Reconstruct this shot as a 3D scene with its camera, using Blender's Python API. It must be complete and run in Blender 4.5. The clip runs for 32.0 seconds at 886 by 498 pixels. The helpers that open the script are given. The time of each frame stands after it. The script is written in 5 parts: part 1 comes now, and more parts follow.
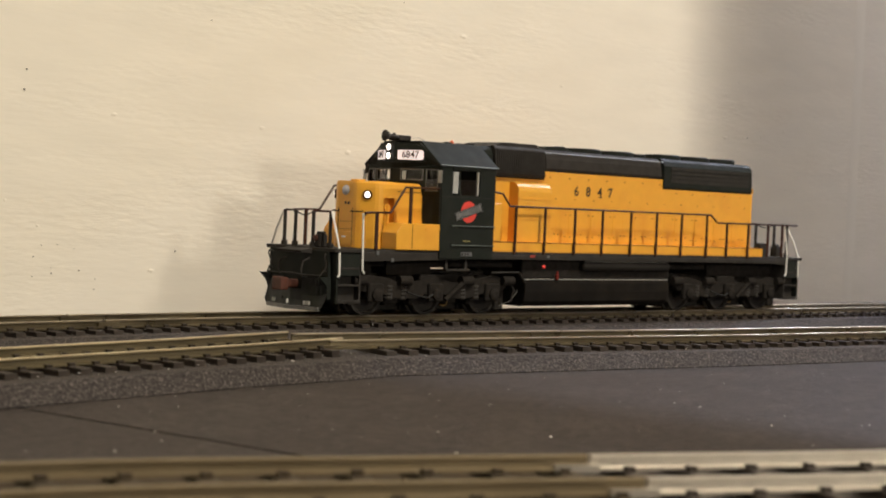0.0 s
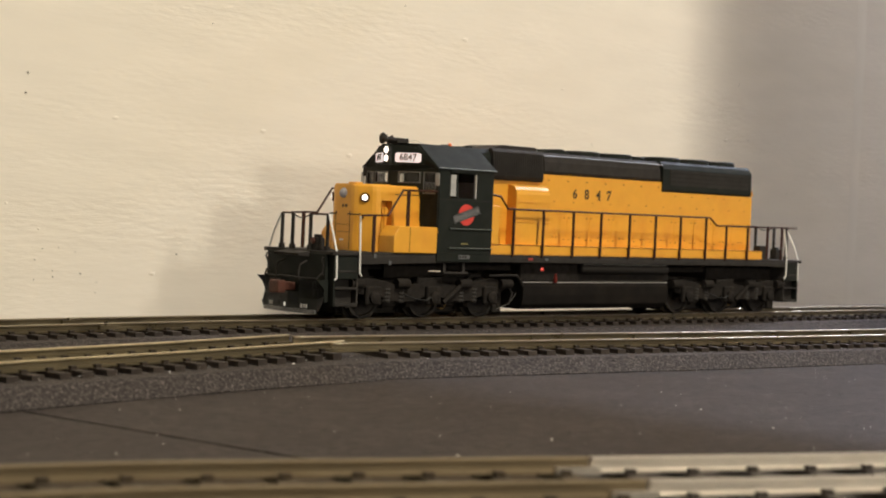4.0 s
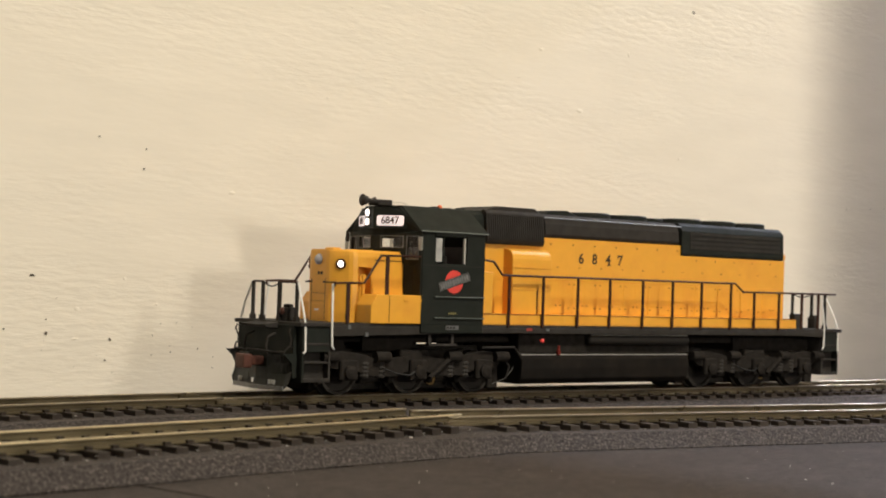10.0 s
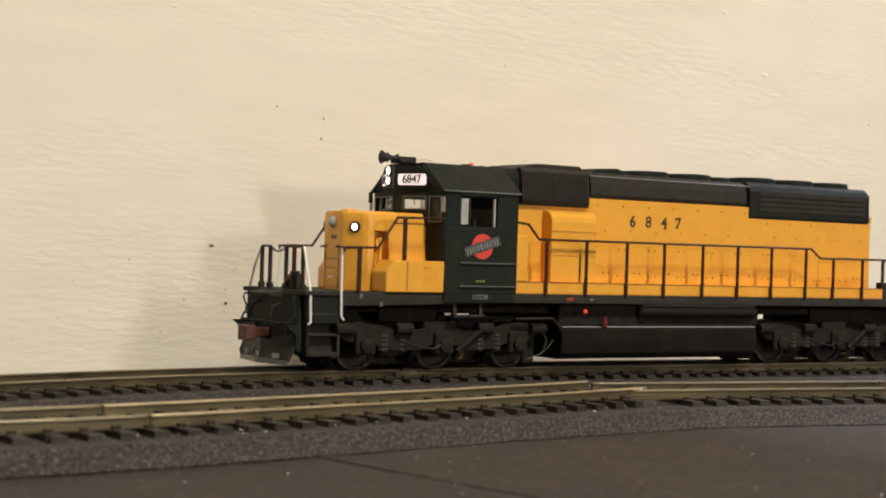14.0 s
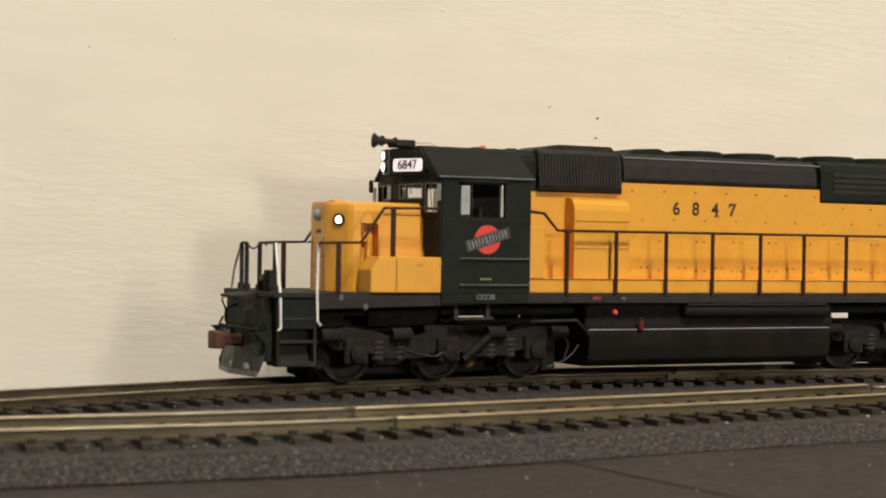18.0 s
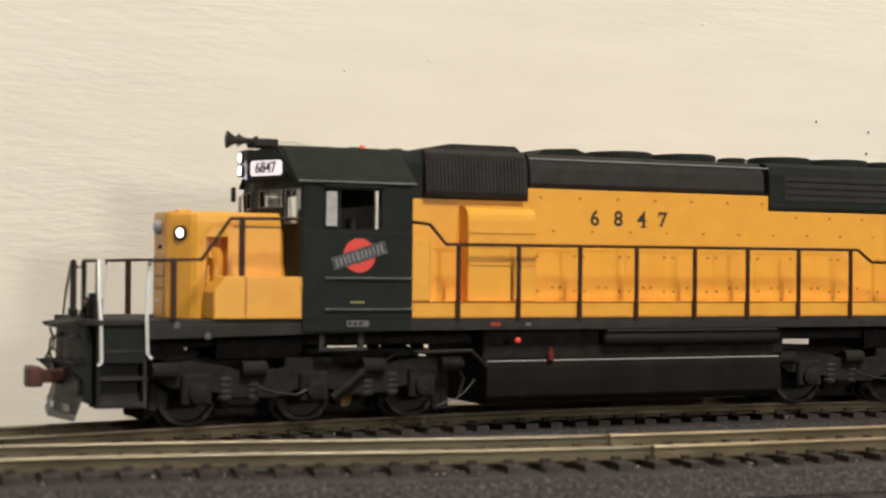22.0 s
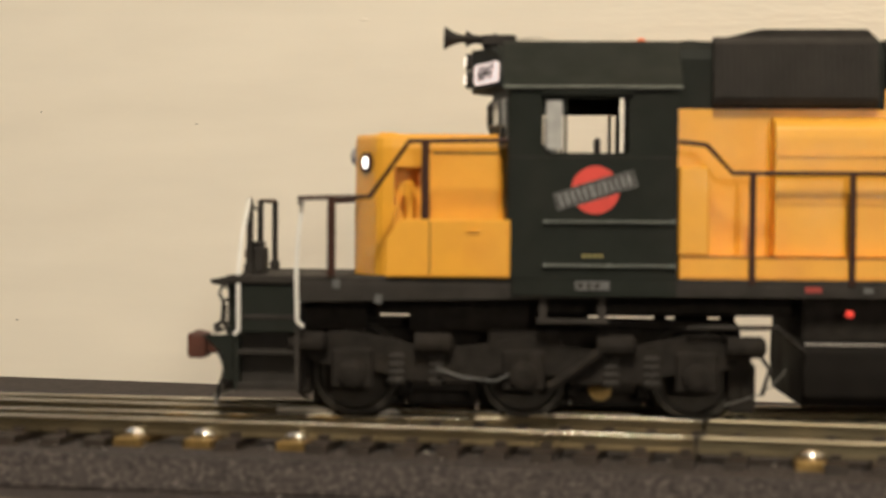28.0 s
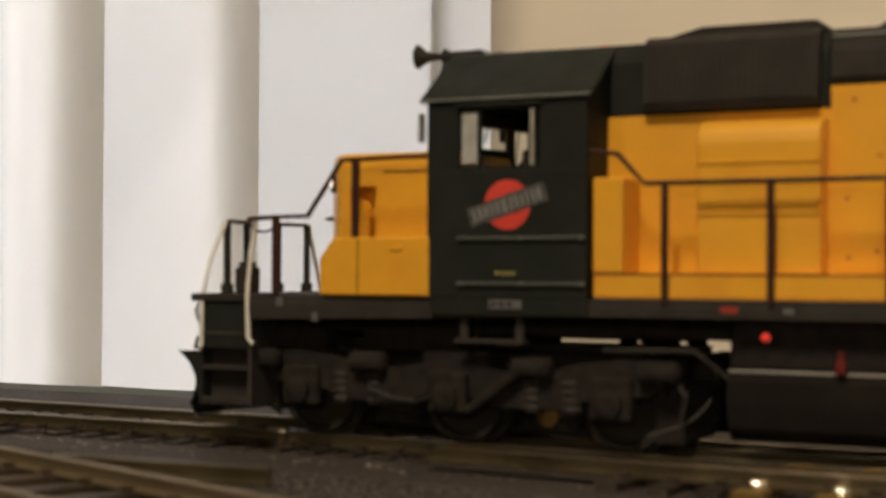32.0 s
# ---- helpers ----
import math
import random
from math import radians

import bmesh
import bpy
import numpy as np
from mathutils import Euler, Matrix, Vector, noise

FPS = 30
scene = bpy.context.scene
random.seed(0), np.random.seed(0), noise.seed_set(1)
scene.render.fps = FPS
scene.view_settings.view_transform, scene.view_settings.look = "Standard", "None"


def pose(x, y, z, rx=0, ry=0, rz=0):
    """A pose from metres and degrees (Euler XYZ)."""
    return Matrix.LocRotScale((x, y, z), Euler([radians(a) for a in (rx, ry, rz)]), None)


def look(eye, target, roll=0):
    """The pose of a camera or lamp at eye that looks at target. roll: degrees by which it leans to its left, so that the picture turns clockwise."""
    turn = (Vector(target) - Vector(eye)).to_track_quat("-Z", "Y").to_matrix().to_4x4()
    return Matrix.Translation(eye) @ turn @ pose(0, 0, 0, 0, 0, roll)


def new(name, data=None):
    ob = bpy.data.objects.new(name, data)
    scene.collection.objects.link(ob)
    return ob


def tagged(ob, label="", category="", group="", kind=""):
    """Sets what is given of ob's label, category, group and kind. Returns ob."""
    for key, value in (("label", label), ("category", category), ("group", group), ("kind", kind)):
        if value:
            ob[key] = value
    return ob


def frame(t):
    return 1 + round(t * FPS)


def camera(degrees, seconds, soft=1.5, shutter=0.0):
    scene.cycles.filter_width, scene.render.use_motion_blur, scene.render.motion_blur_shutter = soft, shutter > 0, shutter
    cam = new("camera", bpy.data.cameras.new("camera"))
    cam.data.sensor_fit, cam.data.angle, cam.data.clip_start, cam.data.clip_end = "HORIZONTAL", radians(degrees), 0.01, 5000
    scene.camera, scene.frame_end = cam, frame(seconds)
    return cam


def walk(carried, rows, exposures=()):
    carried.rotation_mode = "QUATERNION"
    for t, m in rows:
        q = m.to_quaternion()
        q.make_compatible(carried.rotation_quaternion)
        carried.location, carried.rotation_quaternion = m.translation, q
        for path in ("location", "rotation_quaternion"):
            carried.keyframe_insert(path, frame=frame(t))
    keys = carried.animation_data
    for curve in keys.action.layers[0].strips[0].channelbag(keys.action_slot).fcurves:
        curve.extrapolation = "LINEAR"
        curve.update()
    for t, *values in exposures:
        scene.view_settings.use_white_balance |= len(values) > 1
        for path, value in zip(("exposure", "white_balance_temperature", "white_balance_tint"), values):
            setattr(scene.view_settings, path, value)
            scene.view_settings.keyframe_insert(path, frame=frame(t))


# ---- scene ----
LENS = 31.15
# seconds, eye in metres, then yaw, pitch and roll in degrees
PATH = [
    (0.0, -0.0127, -0.0185, 0.0320, -42.46, -1.46, 2.51),
    (0.5, -0.0126, -0.0184, 0.0319, -42.47, -1.38, 2.46),
    (1.0, -0.0129, -0.0186, 0.0320, -42.47, -1.35, 2.48),
    (1.5, -0.0125, -0.0184, 0.0319, -42.43, -1.40, 2.49),
    (2.0, -0.0127, -0.0186, 0.0320, -42.43, -1.40, 2.47),
    (2.5, -0.0127, -0.0186, 0.0320, -42.43, -1.34, 2.48),
    (3.0, -0.0128, -0.0186, 0.0320, -42.45, -1.32, 2.46),
    (3.5, -0.0127, -0.0186, 0.0319, -42.42, -1.34, 2.48),
    (5.5, -0.0128, -0.0184, 0.0319, -42.37, -1.31, 2.42),
    (6.0, -0.0128, -0.0186, 0.0315, -42.38, -1.09, 2.31),
    (6.5, -0.0122, -0.0183, 0.0312, -42.25, -0.62, 2.25),
    (7.0, -0.0108, -0.0162, 0.0308, -39.83, -0.37, 1.92),
    (7.5, -0.0110, -0.0155, 0.0309, -39.29, 0.88, 1.93),
    (8.0, -0.0109, -0.0151, 0.0310, -39.26, 0.72, 2.01),
    (8.5, -0.0109, -0.0152, 0.0309, -39.22, 0.49, 2.01),
    (9.0, -0.0107, -0.0150, 0.0306, -39.19, 0.51, 1.99),
    (9.5, -0.0103, -0.0144, 0.0307, -38.81, 0.67, 1.93),
    (10.0, -0.0100, -0.0141, 0.0306, -38.22, 1.25, 1.90),
    (10.5, -0.0100, -0.0137, 0.0308, -38.06, 0.80, 1.96),
    (11.0, -0.0096, -0.0129, 0.0306, -37.49, 0.32, 1.93),
    (11.5, -0.0088, -0.0125, 0.0304, -37.02, 0.18, 1.93),
    (12.0, -0.0083, -0.0112, 0.0304, -36.46, 0.05, 1.91),
    (12.5, -0.0075, -0.0103, 0.0301, -35.52, -0.09, 1.89),
    (13.0, -0.0066, -0.0083, 0.0299, -34.10, 0.11, 1.89),
    (13.5, -0.0064, -0.0071, 0.0299, -33.17, 0.19, 1.86),
    (14.0, -0.0057, -0.0056, 0.0297, -31.98, 0.08, 1.81),
    (14.5, -0.0052, -0.0054, 0.0299, -31.66, -0.29, 1.82),
    (16.5, 0.0050, -0.0098, 0.0306, -25.24, -0.11, 1.52),
    (17.0, 0.0077, -0.0107, 0.0300, -23.48, 0.54, 1.13),
    (17.5, 0.0088, -0.0090, 0.0297, -21.93, 0.08, 1.02),
    (18.0, 0.0094, -0.0069, 0.0295, -20.31, -0.09, 0.90),
    (18.5, 0.0097, -0.0055, 0.0291, -18.93, -0.27, 0.82),
    (19.0, 0.0102, -0.0042, 0.0285, -17.87, -0.56, 0.64),
    (19.5, 0.0114, -0.0025, 0.0289, -16.03, -0.04, 0.60),
    (20.0, 0.0112, -0.0007, 0.0285, -14.50, -0.44, 0.46),
    (20.5, 0.0119, 0.0011, 0.0285, -13.15, 0.42, 0.50),
    (21.0, 0.0133, 0.0013, 0.0291, -11.86, 0.12, 0.61),
    (21.5, 0.0139, 0.0010, 0.0290, -11.19, 0.28, 0.57),
    (22.0, 0.0140, 0.0009, 0.0290, -10.74, 0.68, 0.53),
    (22.5, 0.0147, 0.0024, 0.0290, -10.01, 0.53, 0.57),
    (23.0, 0.0158, 0.0047, 0.0291, -8.04, 0.49, 0.50),
    (23.5, 0.0176, 0.0097, 0.0285, -2.91, 0.92, 0.31),
    (24.0, 0.0187, 0.0132, 0.0285, 0.82, 1.36, 0.35),
    (24.5, 0.0208, 0.0184, 0.0288, 5.05, 1.23, 0.35),
    (25.0, 0.0208, 0.0212, 0.0267, 8.98, 1.10, 0.17),
    (25.5, 0.0197, 0.0257, 0.0271, 13.03, 0.64, 0.01),
    (26.0, 0.0183, 0.0292, 0.0270, 16.17, 0.30, -0.02),
    (26.5, 0.0165, 0.0329, 0.0267, 19.80, 0.01, -0.19),
    (28.5, 0.0060, 0.0455, 0.0268, 29.66, -0.74, 0.78),
    (29.0, 0.0037, 0.0488, 0.0268, 32.05, -0.08, 1.18),
    (29.5, -0.0000, 0.0518, 0.0258, 35.18, -0.14, 1.76),
    (30.0, -0.0029, 0.0553, 0.0244, 38.25, 0.11, 1.55),
    (30.5, -0.0048, 0.0563, 0.0274, 40.52, -0.69, 1.90),
    (31.0, -0.0087, 0.0597, 0.0230, 43.88, -0.26, 2.01),
    (31.5, -0.0116, 0.0627, 0.0227, 46.17, -0.19, 1.36),
    (32.0, -0.0128, 0.0645, 0.0227, 48.77, 0.76, 0.27),
]
# seconds, the place of the locomotive on the track, and its heading in degrees
RUN = [
    (0.0, 0.3835, 0.3526, -0.15),
    (0.5, 0.3837, 0.3526, -0.23),
    (1.0, 0.3837, 0.3526, -0.28),
    (1.5, 0.3836, 0.3526, -0.24),
    (2.0, 0.3834, 0.3526, -0.17),
    (2.5, 0.3836, 0.3526, -0.25),
    (3.0, 0.3837, 0.3526, -0.30),
    (3.5, 0.3836, 0.3526, -0.28),
    (5.5, 0.3708, 0.3527, -0.24),
    (6.0, 0.3666, 0.3528, -0.19),
    (6.5, 0.3624, 0.3528, -0.14),
    (7.0, 0.3585, 0.3528, -0.18),
    (7.5, 0.3547, 0.3529, -0.11),
    (8.0, 0.3502, 0.3529, -0.10),
    (8.5, 0.3460, 0.3529, -0.07),
    (9.0, 0.3421, 0.3530, -0.09),
    (9.5, 0.3369, 0.3530, 0.05),
    (10.0, 0.3320, 0.3530, 0.20),
    (10.5, 0.3268, 0.3530, 0.27),
    (11.0, 0.3207, 0.3531, 0.36),
    (11.5, 0.3145, 0.3531, 0.56),
    (12.0, 0.3083, 0.3531, 0.65),
    (12.5, 0.3018, 0.3530, 0.80),
    (13.0, 0.2955, 0.3530, 0.92),
    (13.5, 0.2881, 0.3529, 1.06),
    (14.0, 0.2803, 0.3527, 1.20),
    (14.5, 0.2719, 0.3525, 1.52),
    (16.5, 0.2330, 0.3507, 3.99),
    (17.0, 0.2235, 0.3501, 4.64),
    (17.5, 0.2137, 0.3493, 5.14),
    (18.0, 0.2033, 0.3483, 5.69),
    (18.5, 0.1926, 0.3472, 6.29),
    (19.0, 0.1814, 0.3458, 6.96),
    (19.5, 0.1696, 0.3441, 7.74),
    (20.0, 0.1580, 0.3423, 8.80),
    (20.5, 0.1464, 0.3401, 10.03),
    (21.0, 0.1339, 0.3376, 11.46),
    (21.5, 0.1218, 0.3349, 12.82),
    (22.0, 0.1110, 0.3322, 14.14),
    (22.5, 0.0995, 0.3291, 15.45),
    (23.0, 0.0888, 0.3260, 16.81),
    (23.5, 0.0771, 0.3223, 18.45),
    (24.0, 0.0653, 0.3184, 19.99),
    (24.5, 0.0556, 0.3151, 21.40),
    (25.0, 0.0429, 0.3104, 22.67),
    (25.5, 0.0305, 0.3057, 23.58),
    (26.0, 0.0197, 0.3014, 24.16),
    (26.5, 0.0090, 0.2971, 24.44),
    (28.5, -0.0337, 0.2788, 24.29),
    (29.0, -0.0449, 0.2739, 24.16),
    (29.5, -0.0563, 0.2689, 24.08),
    (30.0, -0.0672, 0.2641, 23.74),
    (30.5, -0.0775, 0.2596, 23.38),
    (31.0, -0.0884, 0.2549, 23.00),
    (31.5, -0.0993, 0.2503, 22.48),
    (32.0, -0.1102, 0.2457, 21.85),
]


def aim(x, y, z, yaw, pitch, roll):
    """The pose of the camera from its place, its bearing, its tilt and its lean."""
    a, p = radians(yaw), radians(pitch)
    way = Vector((-math.sin(a) * math.cos(p), math.cos(a) * math.cos(p), math.sin(p)))
    return look((x, y, z), Vector((x, y, z)) + way, roll)


cam = camera(LENS, 32.0, soft=1.9, shutter=0.5)
cam.data.dof.use_dof, cam.data.dof.focus_distance, cam.data.dof.aperture_fstop = True, 0.44, 46.0
EXPOSURES = [(0.0, 0.02, 5950, 14), (7.0, 0.06, 5900, 14), (14.0, 0.12, 5800, 14), (17.0, 0.12, 5650, 14), (19.0, 0.20, 5600, 14), (22.0, 0.26, 5400, 15), (24.0, 0.30, 5200, 17), (26.5, 0.40, 4900, 19), (28.5, 0.14, 6700, 15), (29.5, -0.06, 7300, 17), (31.0, -0.30, 6950, 17), (32.0, -0.36, 6850, 17)]
walk(cam, [(r[0], aim(*r[1:])) for r in PATH], EXPOSURES)

# ---- light: a desk lamp, two ceiling lamps, daylight behind the blinds, an added cool side lamp ----
world = bpy.data.worlds.new("world")
scene.world = world
world.use_nodes = True
sky = world.node_tree.nodes.new("ShaderNodeTexSky")
sky.sky_type, sky.sun_disc, sky.sun_elevation, sky.sun_rotation = "NISHITA", False, radians(35), radians(200)
world.node_tree.links.new(sky.outputs[0], world.node_tree.nodes["Background"].inputs[0])
world.node_tree.nodes["Background"].inputs[1].default_value = 0.1


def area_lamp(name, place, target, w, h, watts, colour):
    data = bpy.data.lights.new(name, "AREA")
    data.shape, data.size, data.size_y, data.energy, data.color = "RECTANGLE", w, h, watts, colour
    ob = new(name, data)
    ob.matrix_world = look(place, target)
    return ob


WARM = (1.0, 0.88, 0.635)
area_lamp("ceiling_lamp_light", (0.295, -0.58, 1.05), (0.22, 0.34, 0.02), 0.025, 0.26, 13.9, WARM)
area_lamp("ceiling_lamp_light", (-0.04, -0.58, 1.05), (0.10, 0.34, 0.02), 0.03, 0.24, 2.1, WARM)
area_lamp("desk_lamp_light", (0.33, -0.31, 0.135), (0.20, 0.40, 0.03), 0.05, 0.07, 0.82, WARM)
area_lamp("window_light", (-0.60, 0.42, 0.24), (-0.36, 0.10, 0.1), 0.50, 0.50, 3.0, (0.82, 0.89, 1.0))
# added lamp for the bluish light at the right; its source is unseen
area_lamp("added_side_light", (1.32, 0.425, 0.75), (0.35, 0.20, 0.0), 0.06, 0.03, 6.3, (0.84, 0.88, 1.0))


# ---- materials ----
def material(name, colour, rough=0.5, metal=0.0, vary=0.0, scale=400.0, bump=0.0, bump_scale=900.0, stain=None, stain_scale=60.0, stain_mix=0.3, stretch=(1, 1, 1), rough_vary=0.0, island=0.0, spec=0.5, patchy=0.0, fade=None):
    """A procedural surface: base colour with grain at one scale, stains at another, fine relief."""
    m = bpy.data.materials.new(name)
    m.use_nodes = True
    nt, b = m.node_tree, m.node_tree.nodes["Principled BSDF"]
    N, K = nt.nodes.new, nt.links.new
    b.inputs["Roughness"].default_value, b.inputs["Metallic"].default_value = rough, metal
    b.inputs["Specular IOR Level"].default_value = spec
    tex = N("ShaderNodeTexCoord")
    mp = N("ShaderNodeMapping")
    mp.inputs["Scale"].default_value = stretch
    K(tex.outputs["Object"], mp.inputs["Vector"])

    def noise_at(sc, detail=4.0):
        n = N("ShaderNodeTexNoise")
        n.inputs["Scale"].default_value, n.inputs["Detail"].default_value = sc, detail
        K(mp.outputs[0], n.inputs["Vector"])
        return n

    out = None
    rgb = N("ShaderNodeRGB")
    rgb.outputs[0].default_value = (*colour, 1)
    out = rgb.outputs[0]
    if stain:
        n = noise_at(stain_scale, 6.0)
        ramp = N("ShaderNodeMapRange")
        ramp.inputs[1].default_value, ramp.inputs[2].default_value, ramp.inputs[4].default_value = 0.48, 0.72, stain_mix
        K(n.outputs[0], ramp.inputs[0])
        mix = N("ShaderNodeMix")
        mix.data_type = "RGBA"
        K(ramp.outputs[0], mix.inputs[0])
        K(out, mix.inputs[6])
        mix.inputs[7].default_value = (*stain, 1)
        out = mix.outputs[2]
    if vary or island:
        hsv = N("ShaderNodeHueSaturation")
        n = noise_at(scale)
        r = N("ShaderNodeMapRange")
        r.inputs[1].default_value, r.inputs[2].default_value = 0.3, 0.7
        r.inputs[3].default_value, r.inputs[4].default_value = 1 - vary, 1 + vary
        K(n.outputs[0], r.inputs[0])
        val = r.outputs[0]
        if island:
            info = N("ShaderNodeObjectInfo")
            r2 = N("ShaderNodeMapRange")
            r2.inputs[3].default_value, r2.inputs[4].default_value = 1 - island, 1 + island
            K(info.outputs["Random"], r2.inputs[0])
            mul = N("ShaderNodeMath")
            mul.operation = "MULTIPLY"
            K(val, mul.inputs[0])
            K(r2.outputs[0], mul.inputs[1])
            val = mul.outputs[0]
        K(val, hsv.inputs["Value"])
        K(out, hsv.inputs["Color"])
        out = hsv.outputs[0]
    K(out, b.inputs["Base Color"])
    if rough_vary:
        n = noise_at(stain_scale * 1.7)
        r = N("ShaderNodeMapRange")
        r.inputs[1].default_value, r.inputs[2].default_value = 0.3, 0.7
        r.inputs[3].default_value, r.inputs[4].default_value = max(0.03, rough - rough_vary), min(1, rough + rough_vary)
        K(n.outputs[0], r.inputs[0])
        K(r.outputs[0], b.inputs["Roughness"])
    if bump:
        n = noise_at(bump_scale, 5.0)
        bp = N("ShaderNodeBump")
        bp.inputs["Strength"].default_value, bp.inputs["Distance"].default_value = bump, 0.0006
        if patchy:
            area = noise_at(patchy, 2.0)
            ramp = N("ShaderNodeMapRange")
            ramp.inputs[1].default_value, ramp.inputs[2].default_value, ramp.inputs[3].default_value, ramp.inputs[4].default_value = 0.42, 0.62, bump * 0.3, bump * 1.5
            K(area.outputs[0], ramp.inputs[0])
            strength = ramp.outputs[0]
            if fade:
                sep, ease, mul = N("ShaderNodeSeparateXYZ"), N("ShaderNodeMapRange"), N("ShaderNodeMath")
                ease.inputs[1].default_value, ease.inputs[2].default_value, ease.inputs[3].default_value = fade[0], fade[1], 0.12
                mul.operation = "MULTIPLY"
                K(tex.outputs["Object"], sep.inputs[0])
                K(sep.outputs[0], ease.inputs[0])
                K(ease.outputs[0], mul.inputs[0])
                K(strength, mul.inputs[1])
                strength = mul.outputs[0]
            K(strength, bp.inputs["Strength"])
        K(n.outputs[0], bp.inputs["Height"])
        K(bp.outputs[0], b.inputs["Normal"])
    return m


def glowing(name, colour, strength):
    m = material(name, colour, 0.3)
    b = m.node_tree.nodes["Principled BSDF"]
    b.inputs["Emission Color"].default_value, b.inputs["Emission Strength"].default_value = (*colour, 1), strength
    return m


YELLOW = material("yellow paint", (0.79, 0.385, 0.031), 0.38, vary=0.03, scale=300, stain=(0.66, 0.26, 0.025), stain_scale=120, stain_mix=0.35, bump=0.06, bump_scale=2500, rough_vary=0.08)
GREEN = material("dark green paint", (0.0185, 0.0212, 0.0185), 0.55, vary=0.12, scale=260, stain=(0.034, 0.031, 0.027), stain_scale=90, stain_mix=0.3, bump=0.05, bump_scale=2500, rough_vary=0.1, spec=0.07)
BLACK = material("black plastic", (0.038, 0.0345, 0.032), 0.6, vary=0.2, scale=300, stain=(0.026, 0.022, 0.018), stain_scale=150, stain_mix=0.3, rough_vary=0.12, spec=0.07)
GRIME = material("grimy black metal", (0.024, 0.0212, 0.0192), 0.8, vary=0.25, scale=500, stain=(0.033, 0.027, 0.021), stain_scale=220, stain_mix=0.4, bump=0.2, bump_scale=1800, spec=0.05)
PIT = material("matt black plastic", (0.050, 0.045, 0.0415), 0.8, vary=0.2, spec=0.05)
BROWNRAIL = material("dark brown wire", (0.045, 0.019, 0.013), 0.5, vary=0.1, spec=0.2)
RUST = material("rust brown plastic", (0.075, 0.022, 0.012), 0.6, vary=0.2, scale=500)
WHITE = material("white plastic", (0.80, 0.79, 0.76), 0.45, vary=0.03)
GREY = material("grey lettering", (0.11, 0.112, 0.115), 0.55, vary=0.3, scale=900)
LETTER = material("pale grey lettering", (0.18, 0.185, 0.19), 0.55, vary=0.3, scale=900)
PLOWPAINT = material("scuffed dark green plow paint", (0.034, 0.038, 0.036), 0.35, vary=0.3, scale=300, stain=(0.075, 0.08, 0.085), stain_scale=160, stain_mix=0.6, spec=0.4)
RED = material("red paint", (0.66, 0.055, 0.038), 0.5, vary=0.08)
DULLRED = material("dull red paint", (0.28, 0.030, 0.022), 0.5, vary=0.1)
INK = material("black lettering", (0.035, 0.022, 0.012), 0.6)
SILVER = material("silver edge", (0.62, 0.60, 0.55), 0.35, 0.6, vary=0.1)
ORANGE = material("orange lens", (0.80, 0.16, 0.04), 0.35)
RAILMETAL = material("nickel silver rail", (0.215, 0.178, 0.112), 0.34, 0.85, vary=0.06, scale=120, stain=(0.095, 0.075, 0.045), stain_scale=70, stain_mix=0.6, rough_vary=0.1)
# GLEAM, GOLD and DULL rails carry lamp glints, or their lack, in base colour
GLEAM = material("railhead with painted glint", (0.72, 0.67, 0.57), 0.18, 1.0, vary=0.1, scale=90, stain=(0.40, 0.35, 0.27), stain_scale=60, stain_mix=0.5, rough_vary=0.06)
GOLDRAIL = material("nickel silver rail lightened for glint", (0.235, 0.197, 0.122), 0.40, 0.85, vary=0.08, scale=120, stain=(0.20, 0.16, 0.085), stain_scale=70, stain_mix=0.5, rough_vary=0.08)
GOLDHEAD = material("railhead lightened for glint", (0.72, 0.63, 0.43), 0.38, 1.0, vary=0.08, scale=90, rough_vary=0.06)
POLISHED = material("polished railhead", (0.42, 0.37, 0.28), 0.33, 1.0, vary=0.08, scale=90, rough_vary=0.06)
DULLRAIL = material("nickel rail darkened against glint", (0.155, 0.13, 0.083), 0.45, 0.7, vary=0.08, scale=120, stain=(0.08, 0.065, 0.04), stain_scale=70, stain_mix=0.6, rough_vary=0.1)
DULLHEAD = material("railhead darkened against glint", (0.36, 0.315, 0.225), 0.46, 0.9, vary=0.1, scale=90, rough_vary=0.08)
RAILBROWN = material("tarnished brown rail", (0.21, 0.165, 0.10), 0.5, 0.55, vary=0.1, scale=120, stain=(0.11, 0.08, 0.045), stain_scale=60, stain_mix=0.6)
RAILBRIGHT = material("clean bright rail", (0.60, 0.56, 0.50), 0.45, 1.0, vary=0.05)
TIE = material("dark brown tie plastic", (0.036, 0.0275, 0.0225), 0.5, vary=0.25, scale=700, island=0.2, spec=0.3)
BROWNTIE = material("brown wooden tie", (0.050, 0.036, 0.022), 0.6, vary=0.25, scale=700, island=0.2, spec=0.3)
BRASS = material("copper clad tie", (0.26, 0.17, 0.06), 0.45, 0.7, vary=0.2, scale=600)
SOLDER = material("solder", (0.78, 0.76, 0.72), 0.16, 1.0)
CORK = material("black foam roadbed", (0.034, 0.0285, 0.027), 0.8, vary=0.7, scale=1500, stain=(0.125, 0.104, 0.097), stain_scale=2100, stain_mix=1.0, bump=0.8, bump_scale=2200, spec=0.3)
BROWNCORK = material("brown cork roadbed", (0.055, 0.039, 0.024), 0.8, vary=0.4, scale=1500, stain=(0.075, 0.055, 0.034), stain_scale=900, stain_mix=0.6, bump=0.5, bump_scale=2300, spec=0.2)
SHEET = material("dark grey painted board", (0.036, 0.0285, 0.0272), 0.75, vary=0.42, scale=520, stain=(0.050, 0.0405, 0.037), stain_scale=70, stain_mix=0.8, bump=0.5, bump_scale=1500, spec=0.25)
